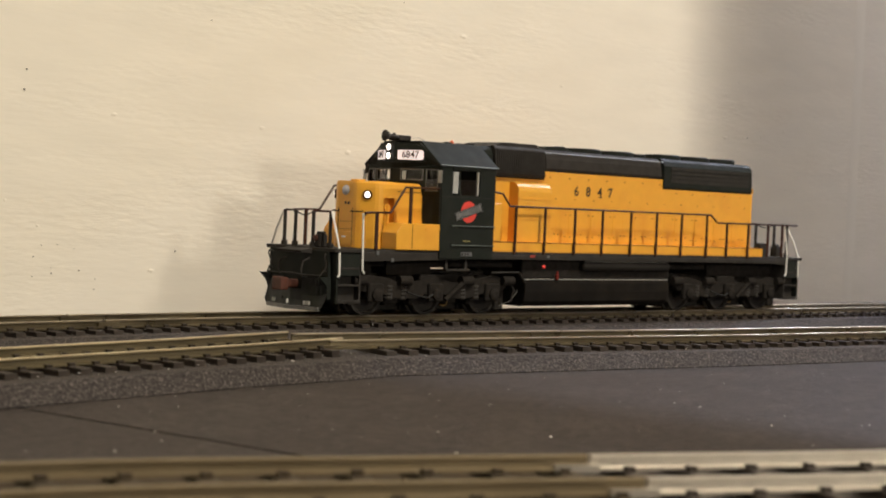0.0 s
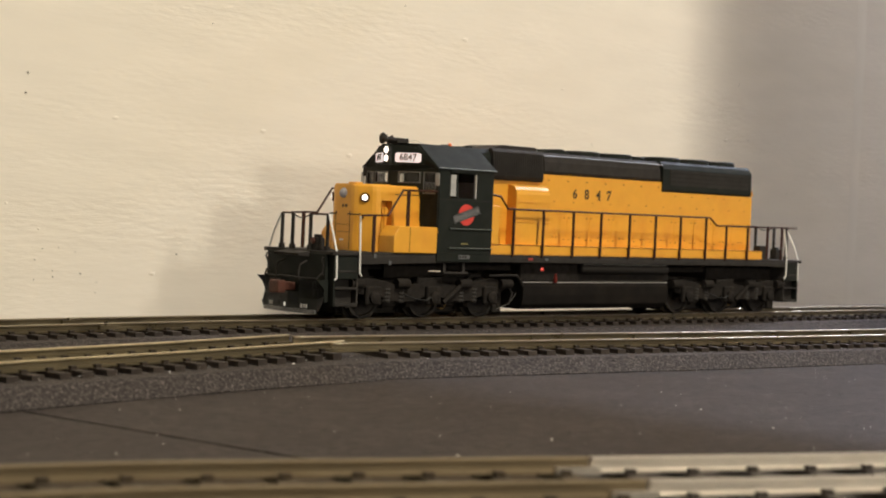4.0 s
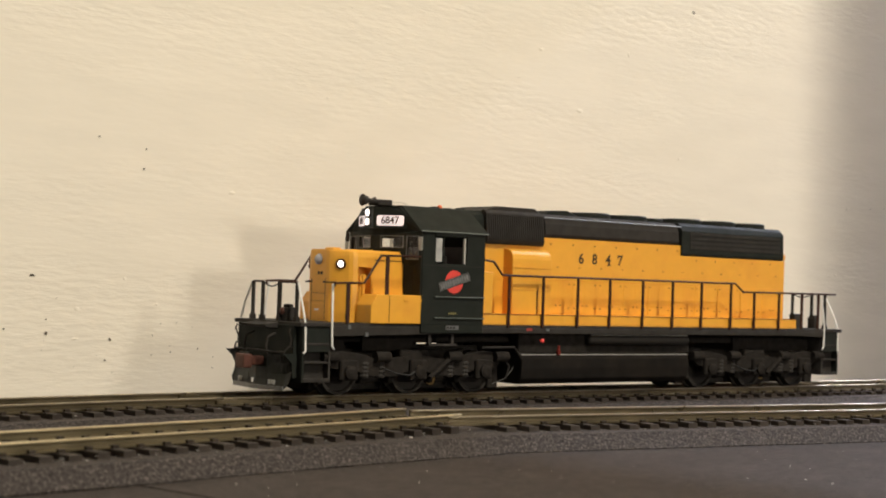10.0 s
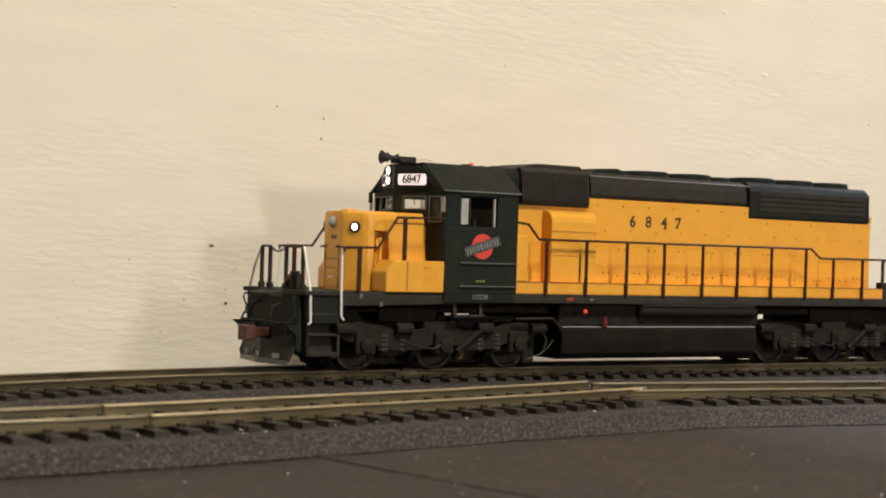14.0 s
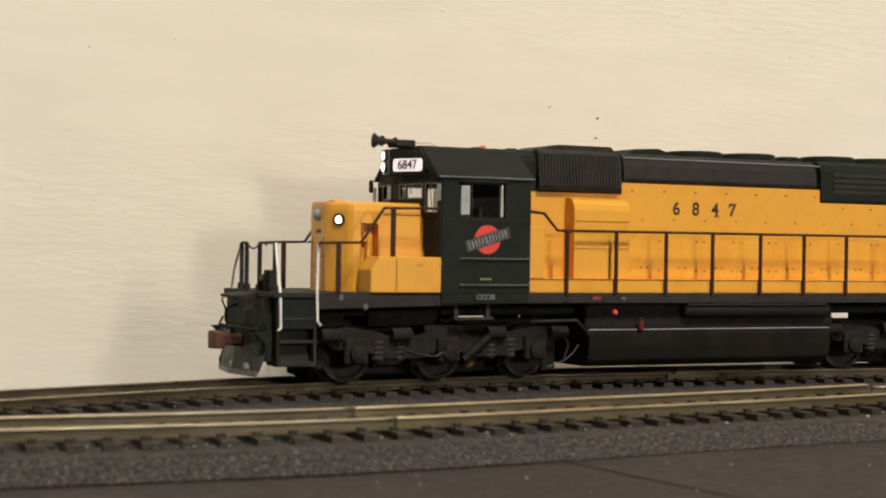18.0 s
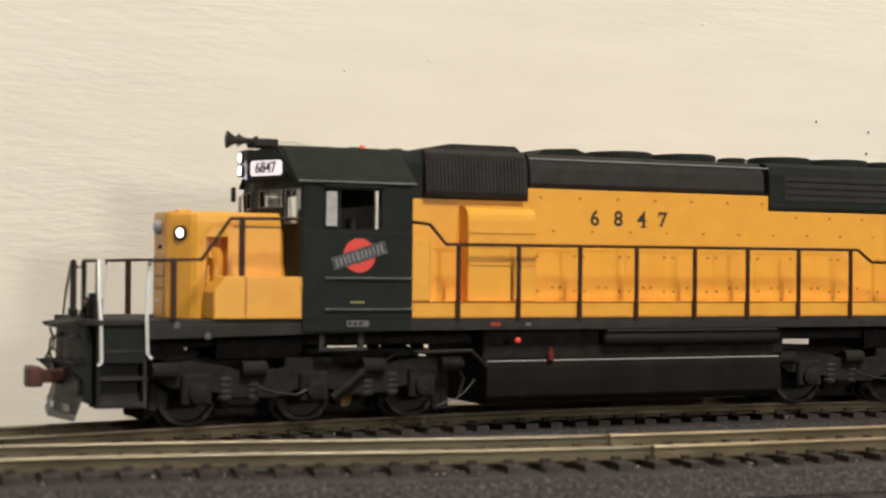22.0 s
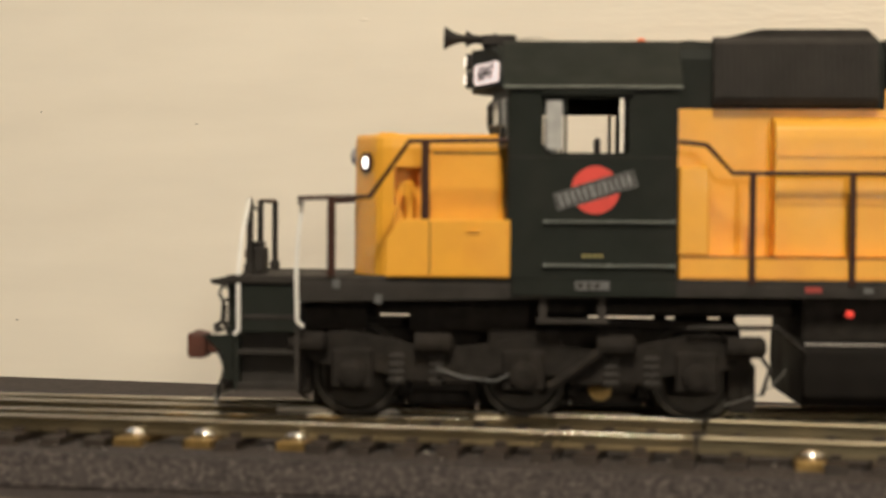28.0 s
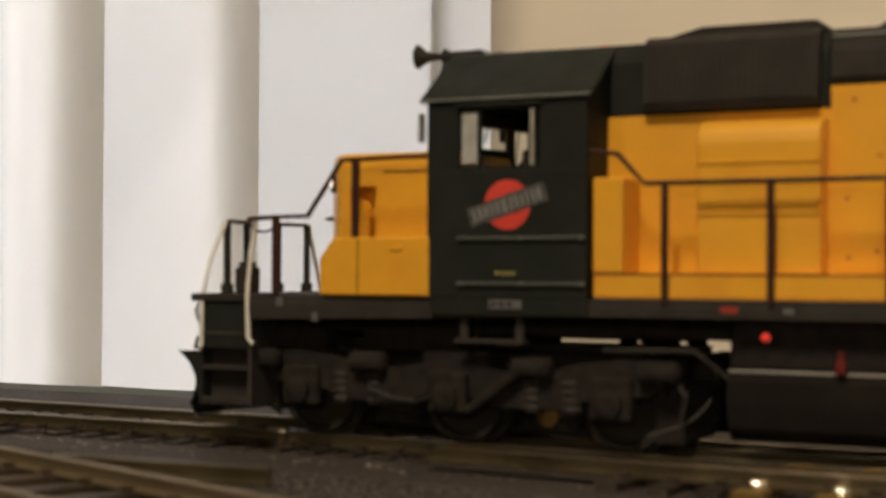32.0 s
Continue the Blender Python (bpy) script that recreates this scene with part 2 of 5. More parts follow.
CRUMB = material("pale crumbs", (0.72, 0.69, 0.65), 0.25, vary=0.2)
PLASTER = material("cream painted wall", (0.86, 0.80, 0.70), 0.6, vary=0.025, scale=30, stain=(0.82, 0.75, 0.64), stain_scale=5, stain_mix=0.5, bump=0.26, bump_scale=150, stretch=(1, 1, 4.5), spec=0.3, patchy=9.0, fade=(-0.20, -0.05))
SEAMPAINT = material("smoothed joint compound", (0.86, 0.80, 0.70), 0.5, vary=0.03, scale=30, bump=0.2, bump_scale=60)
SMUDGE = material("dark smudge", (0.10, 0.085, 0.065), 0.8, vary=0.2)
TRIM = material("white window casing", (0.82, 0.83, 0.82), 0.4, vary=0.02)
ROOM = material("off white room paint", (0.68, 0.62, 0.52), 0.7, vary=0.03, scale=4)
CARPET = material("brown floor", (0.16, 0.12, 0.09), 0.9, vary=0.2, scale=40)
LIT = glowing("lit headlight", (1.0, 0.88, 0.70), 3.0)
BOARD = glowing("lit number board", (1.0, 0.87, 0.82), 0.5)
REDLAMP = glowing("small red lamp", (0.8, 0.06, 0.04), 0.25)
LENS_BLUE = material("grey glass lens", (0.34, 0.33, 0.35), 0.12)

GLASS = bpy.data.materials.new("clear glazing")
GLASS.use_nodes = True
gb = GLASS.node_tree.nodes["Principled BSDF"]
gb.inputs["Base Color"].default_value, gb.inputs["Roughness"].default_value = (0.93, 0.95, 0.95, 1), 0.05
gb.inputs["Transmission Weight"].default_value, gb.inputs["IOR"].default_value = 1.0, 1.3

BLIND = bpy.data.materials.new("translucent blind vinyl")
BLIND.use_nodes = True
bn, bl = BLIND.node_tree.nodes, BLIND.node_tree.links
tr = bn.new("ShaderNodeBsdfTranslucent")
tr.inputs[0].default_value = (0.96, 0.905, 0.80, 1)
mixer = bn.new("ShaderNodeMixShader")
mixer.inputs[0].default_value = 0.97
bn["Principled BSDF"].inputs["Base Color"].default_value = (0.84, 0.78, 0.70, 1)
bn["Principled BSDF"].inputs["Roughness"].default_value = 0.5
bl.new(bn["Principled BSDF"].outputs[0], mixer.inputs[1])
bl.new(tr.outputs[0], mixer.inputs[2])
bl.new(mixer.outputs[0], bn["Material Output"].inputs[0])

MM = 0.001


# ---- shapes, in millimetres ----
def part(name, bm, mat, parent=None, label="", smooth=False):
    """Links a bmesh, drawn in millimetres, as one mesh object under a thing or a part."""
    bmesh.ops.recalc_face_normals(bm, faces=bm.faces)
    bm.transform(Matrix.Scale(MM, 4))
    me = bpy.data.meshes.new(name)
    bm.to_mesh(me)
    bm.free()
    me.materials.append(mat)
    if smooth:
        me.polygons.foreach_set("use_smooth", [True] * len(me.polygons))
    ob = new(name, me)
    ob.parent = parent
    if label:
        ob["label"] = label
    return ob


def bevel(bm, w, seg=2):
    if w:
        bmesh.ops.bevel(bm, geom=list(bm.edges), offset=w, segments=seg, affect="EDGES", profile=0.6)
    return bm


def box_into(bm, x0, x1, y0, y1, z0, z1):
    vs = [bm.verts.new(c) for c in ((x0, y0, z0), (x1, y0, z0), (x1, y1, z0), (x0, y1, z0), (x0, y0, z1), (x1, y0, z1), (x1, y1, z1), (x0, y1, z1))]
    for f in ((0, 3, 2, 1), (4, 5, 6, 7), (0, 1, 5, 4), (1, 2, 6, 5), (2, 3, 7, 6), (3, 0, 4, 7)):
        bm.faces.new([vs[i] for i in f])


def box(x0, x1, y0, y1, z0, z1, w=0.0, seg=1):
    bm = bmesh.new()
    box_into(bm, x0, x1, y0, y1, z0, z1)
    return bevel(bm, w, seg)


def prism(points, axis, a, b, w=0.0, seg=1, bm=None):
    """A flat outline, pushed from a to b along an axis: 'x' (outline in y, z), 'y' (x, z) or 'z' (x, y)."""
    bm = bm or bmesh.new()
    put = {"x": lambda p, s: (s, p[0], p[1]), "y": lambda p, s: (p[0], s, p[1]), "z": lambda p, s: (p[0], p[1], s)}[axis]
    lo, hi = [bm.verts.new(put(p, a)) for p in points], [bm.verts.new(put(p, b)) for p in points]
    n = len(points)
    bm.faces.new(lo)
    bm.faces.new(hi[::-1])
    for i in range(n):
        bm.faces.new((lo[i], lo[(i + 1) % n], hi[(i + 1) % n], hi[i]))
    return bevel(bm, w, seg)


def tube(points, r, sides=6, bm=None, closed_ends=True):
    """A round rod through the points."""
    bm = bm or bmesh.new()
    pts = [Vector(p) for p in points]
    rings = []
    side = None
    for i, p in enumerate(pts):
        d = (pts[min(i + 1, len(pts) - 1)] - pts[max(i - 1, 0)]).normalized()
        if side is None:
            side = d.cross(Vector((0, 0, 1)))
            if side.length < 0.1:
                side = d.cross(Vector((0, 1, 0)))
        side = (side - d * side.dot(d)).normalized()
        up = d.cross(side)
        rings.append([bm.verts.new(p + (side * math.cos(k * 2 * math.pi / sides) + up * math.sin(k * 2 * math.pi / sides)) * r) for k in range(sides)])
    for a, b in zip(rings, rings[1:]):
        for k in range(sides):
            bm.faces.new((a[k], a[(k + 1) % sides], b[(k + 1) % sides], b[k]))
    if closed_ends:
        bm.faces.new(rings[0][::-1])
        bm.faces.new(rings[-1])
    return bm


def lathe(profile, axis_point, axis, sides=16, bm=None):
    """Turns (distance along the axis, radius) round an axis."""
    bm = bm or bmesh.new()
    a = Vector(axis).normalized()
    u = a.cross(Vector((0, 0, 1)) if abs(a.z) < 0.9 else Vector((1, 0, 0))).normalized()
    v = a.cross(u)
    rings = []
    for s, r in profile:
        c = Vector(axis_point) + a * s
        rings.append([bm.verts.new(c + (u * math.cos(k * 2 * math.pi / sides) + v * math.sin(k * 2 * math.pi / sides)) * max(r, 0.001)) for k in range(sides)])
    for p, q in zip(rings, rings[1:]):
        for k in range(sides):
            bm.faces.new((p[k], p[(k + 1) % sides], q[(k + 1) % sides], q[k]))
    bm.faces.new(rings[0][::-1])
    bm.faces.new(rings[-1])
    return bm


def glyphs(name, text, size, mat, parent, m, label="", extrude=0.04, space=1.0, bold=0.09):
    """Raised lettering as a mesh, lying in the plane of the pose m (millimetres)."""
    cu = bpy.data.curves.new(name, "FONT")
    cu.offset = bold
    cu.body, cu.size, cu.extrude, cu.align_x, cu.align_y, cu.space_character = text, size, extrude, "CENTER", "CENTER", space
    tmp = bpy.data.objects.new(name, cu)
    scene.collection.objects.link(tmp)
    me = bpy.data.meshes.new_from_object(tmp.evaluated_get(bpy.context.evaluated_depsgraph_get()))
    bpy.data.objects.remove(tmp)
    me.transform(Matrix.Scale(MM, 4) @ m)
    me.materials.clear()
    me.materials.append(mat)
    ob = new(name, me)
    ob.parent = parent
    if label:
        ob["label"] = label
    return ob


def spline(ctrl, step=3.0):
    """Points about a step apart on a smooth curve through the given ones."""
    P = [Vector(c) for c in ctrl]
    P = [P[0] * 2 - P[1]] + P + [P[-1] * 2 - P[-2]]
    out = []
    for i in range(1, len(P) - 2):
        n = max(2, int((P[i + 1] - P[i]).length / step))
        for k in range(n):
            t = k / n
            out.append(0.5 * (2 * P[i] + (P[i + 1] - P[i - 1]) * t + (2 * P[i - 1] - 5 * P[i] + 4 * P[i + 1] - P[i + 2]) * t * t + (3 * P[i] - P[i - 1] - 3 * P[i + 1] + P[i + 2]) * t ** 3))
    out.append(P[-2])
    return out


def normals(pts):
    out = []
    for i in range(len(pts)):
        d = (pts[min(i + 1, len(pts) - 1)] - pts[max(i - 1, 0)]).normalized()
        out.append(Vector((-d.y, d.x, 0)))
    return out


def sweep(pts, outline, bm=None):
    """A closed outline (sideways, height) carried along a plan curve."""
    bm = bm or bmesh.new()
    nn = normals(pts)
    rings = [[bm.verts.new((p.x + n.x * o, p.y + n.y * o, p.z + h)) for o, h in outline] for p, n in zip(pts, nn)]
    m = len(outline)
    for a, b in zip(rings, rings[1:]):
        for k in range(m):
            bm.faces.new((a[k], a[(k + 1) % m], b[(k + 1) % m], b[k]))
    bm.faces.new(rings[0][::-1])
    bm.faces.new(rings[-1])
    return bm


# ---- the room ----
TABLE, BED = -7.2, -3.2
backdrop = spline([(1500, 478, 0), (900, 458, 0), (640, 442, 0), (213, 408, 0), (20, 372, 0), (-165, 322, 0), (-264.8, 298.8, 0)], 12)
nb = normals(backdrop)
wall = part("wall_north", sweep(backdrop, [(0, -60), (0, -59), (0, 519), (0, 520), (-14, 520), (-14, 519), (-14, -59), (-14, -60)]), PLASTER, smooth=False)
tagged(wall, "cream painted backdrop wall with brushed plaster texture", "wall", kind="structure")
wall.data.polygons.foreach_set("use_smooth", [abs(p.normal.z) < 0.5 for p in wall.data.polygons])
# the joint between two boards of the backdrop, filled and sanded
k = min(range(len(backdrop)), key=lambda i: abs(backdrop[i].x - 692))
jp = backdrop[k]
bm = bmesh.new()
rows = []
for i in range(40):
    z = -8 + i * 10
    off = 0.8 * noise.noise((i * 0.35, 2.2, 0))
    rows.append([bm.verts.new((jp.x + s + off, jp.y + 0.060 * (s + off) - h, z)) for s, h in ((-6, -0.1), (-2, 0.05 + 0.03 * noise.noise((i * 0.5, 0, 0))), (0, 0.07), (3, 0.05 + 0.03 * noise.noise((i * 0.4, 9, 0))), (7, -0.1))])
for a, b in zip(rows, rows[1:]):
    for q in range(4):
        bm.faces.new((a[q], a[q + 1], b[q + 1], b[q]))
tagged(part("trim", bm, SEAMPAINT, None, smooth=True), "vertical filled joint ridge on the painted wall", "wall joint", kind="structure")

# the window wall, turned towards the room, with an opening for the blinds
wdir = Vector((-0.913, -0.408, 0))
wnor = Vector((0.408, -0.913, 0))
w0 = Vector((-264.4, 299.6, 0))


def on_window(s, d, z):
    p = w0 + wdir * s + wnor * d
    return (p.x, p.y, z)


def window_box(s0, s1, d0, d1, z0, z1):
    bm = bmesh.new()
    vs = [bm.verts.new(on_window(s, d, z)) for z in (z0, z1) for s, d in ((s0, d0), (s1, d0), (s1, d1), (s0, d1))]
    for f in ((0, 3, 2, 1), (4, 5, 6, 7), (0, 1, 5, 4), (1, 2, 6, 5), (2, 3, 7, 6), (3, 0, 4, 7)):
        bm.faces.new([vs[i] for i in f])
    return bm


bm = window_box(14, 470, -40, -20, 470, 520)
for a in (window_box(14, 470, -40, -20, -60, -30), window_box(470, 1000, -40, -20, -60, 520)):
    me = bpy.data.meshes.new("tmp")
    a.to_mesh(me)
    bm.from_mesh(me)
    bpy.data.meshes.remove(me)
tagged(part("wall_west", bm, ROOM), "off-white wall round the window opening", "wall", kind="structure")
window = tagged(new("window_1"), "window with a white mullion behind vertical blinds", "window", kind="structure")
part("window_pane", window_box(14, 470, -33, -31, -30, 470), GLASS, window).visible_shadow = False
part("mullion", window_box(238, 246, -36, -28, -30, 470), TRIM, window)
blinds = tagged(new("vertical_blinds"), "closed white translucent vertical blinds glowing with daylight", "blinds")
for i in range(11):
    s = (0.5, 14.5)[i] if i < 2 else 62.7 + (i - 2) * 44.8
    wide = (15.5, 61.0)[i] if i < 2 else 61.0
    bm = bmesh.new()
    cols = []
    for q in range(9):
        f = q / 8
        x = s + f * wide
        d = -9 + 6.5 * (1 - f) - 5.0 * (2 * f - 1) ** 2 * 0.6 if i else -0.8 - 0.6 * f
        cols.append([bm.verts.new(on_window(x, d, z)) for z in (-6.6, 480)])
    for a, b in zip(cols, cols[1:]):
        for r in range(1):
            bm.faces.new((a[r], b[r], b[r + 1], a[r + 1]))
    bmesh.ops.solidify(bm, geom=list(bm.faces), thickness=0.5)
    part("slat", bm, BLIND, blinds, smooth=True)

# the layout's board and the rest of the room
board = tagged(new("layout_board"), "dark grey painted plywood layout board with a butt seam", "board", kind="structure")
part("board_sheet", prism([(1500, 474), (900, 454), (640, 438), (213, 404), (97.4, 384), (121.15, 262), (149.15, 120), (235.4, -318), (1500, -318)], "z", TABLE - 19, TABLE, 0.12), SHEET, board)
part("board_sheet", prism([(97, 384), (20, 368), (-165, 318), (-268, 294), (-700, 103), (-900, -318), (235, -318), (148.9, 120), (120.9, 262)], "z", TABLE - 19, TABLE - 0.15, 0.12), SHEET, board)
part("board_frame", prism([(1500, -250), (-800, -250), (-800, -220), (1500, -220)], "z", TABLE - 110, TABLE - 19.5), material("pine frame", (0.42, 0.28, 0.15), 0.6, vary=0.1), board)
floor = tagged(part("floor", box(-1800, 2300, -2300, 1000, -960, -940), CARPET), "brown carpeted room floor", "floor", kind="structure")
ceiling = tagged(part("ceiling", box(-1800, 2300, -2300, 1000, 1300, 1320), ROOM), "off-white room ceiling", "ceiling", kind="structure")
# the last one is added, unseen, to cast the shadow on the backdrop's right
for nm, b in (("wall_south", box(-1800, 2300, -2320, -2300, -940, 1300)), ("wall_east", box(2300, 2320, -2300, 1000, -940, 1300)), ("wall_west_far", box(-1820, -1800, -2300, 200, -940, 1300)), ("wall_shade_screen", prism([(459, 60), (1500, -130), (1500, -142), (457, 48)], "z", -940, 1290))):
    tagged(part(nm, b, ROOM), "plain off-white unseen wall", "wall", kind="structure")
tagged(part("wall_upper", sweep(backdrop, [(-14.5, 400), (-14.5, 1300), (-30, 1300), (-30, 400)]), ROOM), "plain off-white wall above the backdrop", "wall", kind="structure")

# unseen additions: a lintel trimming the side light, a wall and window round it
# added out of view to end the side light across the board
tagged(part("wall_light_baffle", prism([(666, 24), (601, 436), (621, 438), (686, 22)], "z", 280, 1290), ROOM), "plain off-white unseen panel added to cut off the side light", "wall", kind="structure")
bm = bmesh.new()
for a in ((300, 464, -940, 715), (300, 464, 785, 1290), (-100, 300, -940, 1290), (464, 468, -940, 1290)):
    box_into(bm, 1335, 1350, *a)
tagged(part("wall_lamp_surround", bm, ROOM), "plain off-white unseen wall added round the side lamp", "wall", kind="structure")
lamp_window = tagged(new("window_added"), "unseen narrow white-framed window added round the side lamp", "window", kind="structure")
part("window_pane", box(1346, 1348, 300, 464, 715, 785), GLASS, lamp_window).visible_shadow = False
for a in ((300, 464, 715, 720), (300, 464, 780, 785), (300, 305, 720, 780), (459, 464, 720, 780)):
    part("window_frame", box(1340, 1345, *a), TRIM, lamp_window)

# dark specks and scuffs on the backdrop
rnd = random.Random(5)
bm = bmesh.new()


for c in range(90):
    i = rnd.randrange(10, len(backdrop) - 2)
    z = rnd.uniform(0, 130) if c < 60 else abs(rnd.gauss(0, 11)) + 1
    if c >= 60:
        i = min(range(len(backdrop) - 1), key=lambda q: abs(backdrop[q].x - rnd.gauss(190, 34)))
    r = rnd.uniform(0.06, 0.22) if c < 60 else rnd.uniform(0.1, 0.3)
    cpt = backdrop[i].lerp(backdrop[i + 1], rnd.random())
    d = (backdrop[i + 1] - backdrop[i]).normalized()
    inn = Vector((-nb[i].x, -nb[i].y, 0)) if nb[i].y > 0 else Vector((nb[i].x, nb[i].y, 0))
    cpt = cpt + inn * 0.25
    vs = []
    for q in range(6):
        a = q * math.pi / 3 + rnd.random() * 0.5
        rr = r * rnd.uniform(0.5, 1.2)
        v = cpt + d * (math.cos(a) * rr * 1.3)
        vs.append(bm.verts.new((v.x, v.y, z + math.sin(a) * rr)))
    bm.faces.new(vs)
# larger single marks: x along the wall, height, half width, half height
for x, z, w, h in ((35.3, 21.6, 0.5, 0.35), (464.1, 143.7, 0.8, 0.8), (596, 71.3, 0.35, 0.6), (199.5, 11.3, 0.5, 0.5), (193.5, 69.6, 0.4, 0.3), (209.6, 67.2, 0.35, 0.35), (209.0, 61.4, 0.35, 0.35), (173.6, 29.2, 0.9, 0.35), (178.6, 13.2, 0.5, 0.6), (-143.1, -3.0, 1.3, 0.14)):
    i = min(range(len(backdrop) - 1), key=lambda q: abs((backdrop[q].x + backdrop[q + 1].x) / 2 - x))
    d = (backdrop[i + 1] - backdrop[i]).normalized()
    cpt = backdrop[i] + d * ((x - backdrop[i].x) / d.x)
    inn = Vector((-nb[i].x, -nb[i].y, 0)) if nb[i].y > 0 else Vector((nb[i].x, nb[i].y, 0))
    cpt = cpt + inn * 0.28
    vs = []
    for q in range(7):
        a = q * math.pi * 2 / 7
        k = rnd.uniform(0.55, 1.2)
        v = cpt + d * (math.cos(a) * w * k)
        vs.append(bm.verts.new((v.x, v.y, z + math.sin(a) * h * k)))
    bm.faces.new(vs)
tagged(part("wall_specks", bm, SMUDGE), "small dark specks and scuffs on the wall", "specks", kind="stuff")

# raised dabs left by the brush
bm = bmesh.new()
for c in range(70):
    i = rnd.randrange(12, len(backdrop) - 2)
    cpt = backdrop[i].lerp(backdrop[i + 1], rnd.random())
    d = (backdrop[i + 1] - backdrop[i]).normalized()
    inn = Vector((-nb[i].x, -nb[i].y, 0)) if nb[i].y > 0 else Vector((nb[i].x, nb[i].y, 0))
    z, rx_, rz_ = rnd.uniform(8, 150), rnd.uniform(0.5, 2.2), rnd.uniform(0.3, 0.8)
    top_v = cpt + inn * rnd.uniform(0.2, 0.4)
    ring = [cpt + d * (math.cos(q * math.pi / 4) * rx_ * rnd.uniform(0.7, 1.2)) + Vector((0, 0, math.sin(q * math.pi / 4) * rz_ * rnd.uniform(0.7, 1.2))) for q in range(8)]
    vs = [bm.verts.new((v.x, v.y, z + v.z)) for v in ring]
    tv = bm.verts.new((top_v.x, top_v.y, z))
    for q in range(8):
        bm.faces.new((vs[q], vs[(q + 1) % 8], tv))
tagged(part("plaster_dabs", bm, PLASTER, smooth=True), "small raised dabs of cream paint on the wall", "paint dabs", kind="stuff")

# ---- the tracks ----
# the far track: its heading in degrees at lengths in millimetres, leftward from the point at x = 330
T1_KNOTS = ((-140, -0.3), (-60, -0.48), (0, -0.6), (40, -0.79), (80, 0.07), (120, 2.62), (160, 6.71), (200, 11.74), (240, 17.12), (280, 21.96), (320, 25.25), (360, 26.39), (400, 25.68), (440, 23.92), (480, 21.75), (520, 19.47))
RAILTOP = -0.7


def far_track():
    """Points every 3 mm along the middle of the far track, and the heading at each."""
    knots = list(zip(*T1_KNOTS))
    run = [-720 + 3.0 * i for i in range(510)]
    turn = [radians(float(np.interp(q, knots[0], knots[1]))) for q in run]
    pts, p = [], Vector((0, 0, RAILTOP))
    for a in turn:
        pts.append(p.copy())
        p = p + Vector((-math.cos(a), -math.sin(a), 0)) * 3.0
    shift = Vector((330, 353, RAILTOP)) - pts[240]
    return [q + Vector((shift.x, shift.y, 0)) for q in pts], turn


RAIL_SHAPE = [(-1.05, -2.1), (1.05, -2.1), (1.05, -1.8), (0.32, -1.55), (0.32, -0.75), (0.55, -0.55), (0.55, -0.12), (0.38, 0.0), (-0.38, 0.0), (-0.55, -0.12), (-0.55, -0.55), (-0.32, -0.75), (-0.32, -1.55), (-1.05, -1.8)]
RAIL_CROWN = [(-0.57, -0.40), (-0.57, -0.16), (-0.47, 0.0), (-0.30, 0.05), (0.30, 0.05), (0.47, 0.0), (0.57, -0.16), (0.57, -0.40)]
TIE_MESH = None


def tie_mesh(mat):
    bm = bmesh.new()
    prism([(-15, -4.0), (15, -4.0), (14.8, -2.15), (-14.8, -2.15)], "x", -1.4, 1.4, bm=bm)
    for g in (-8.8, 8.8):
        for sgn in (-1, 1):
            box_into(bm, -0.7, 0.7, g + sgn * 1.3 - 0.5, g + sgn * 1.3 + 0.5, -2.2, -1.5)
    bm.transform(Matrix.Scale(MM, 4))
    me = bpy.data.meshes.new("tie")
    bm.to_mesh(me)
    bm.free()
    me.materials.append(mat)
    return me


def lay_track(label, pts, ties=True, rail_mat=RAILMETAL, gaps=(), pitch=6.0, skip=None, bright_after=None, styles=()):
    """Two rails on ties along a plan curve; returns the track."""
    track = tagged(new("railway_track"), label, "track", kind="structure", group="model tracks")
    for g in (-8.8, 8.8):
        pieces = [[]]
        for i, p in enumerate(pts):
            if i:
                for q in gaps:
                    a = pts[i - 1]
                    if (p.x - q) * (a.x - q) <= 0 and p.x != a.x:
                        cut = a.lerp(p, (q - a.x) / (p.x - a.x))
                        step = (p - a).normalized() * 0.25
                        pieces[-1].append(cut - step)
                        pieces.append([cut + step])
            pieces[-1].append(p)
        for q, piece in enumerate(pieces):
            if len(piece) > 1:
                mid = (piece[0].x + piece[-1].x) / 2
                side, head = next(((m, h) for lo, hi, m, h in styles if lo < mid < hi), (rail_mat, POLISHED))
                mat = RAILBRIGHT if bright_after is not None and piece[-1].x > bright_after - 3 else side
                rail = part("rail", sweep(piece, [(o + g, h) for o, h in RAIL_SHAPE]), mat, track)
                if rail_mat == RAILMETAL:
                    part("railhead", sweep(piece, [(g + o, h) for o, h in RAIL_CROWN]), head, rail, "polished bright top of the rail", smooth=True)
    if ties:
        nn = normals(pts)
        run, nxt = 0.0, 3.0
        for i in range(1, len(pts)):
            seg = (pts[i] - pts[i - 1]).length
            while run + seg >= nxt:
                p = pts[i - 1].lerp(pts[i], (nxt - run) / seg)
                if not (skip and skip(p)):
                    ob = new("tie", BROWN_TIE_MESH if rail_mat == RAILBROWN and p.x < 142 else TIE_MESH)
                    ob.parent = track
                    jig = random.uniform(-1, 1)
                    ob.matrix_basis = Matrix.LocRotScale(Vector((p.x * MM, p.y * MM, p.z * MM + random.uniform(-0.0001, 0.0001))), Euler((0, 0, math.atan2(-nn[i].x, nn[i].y) + radians(jig))), None)
                nxt += pitch
            run += seg
    return track


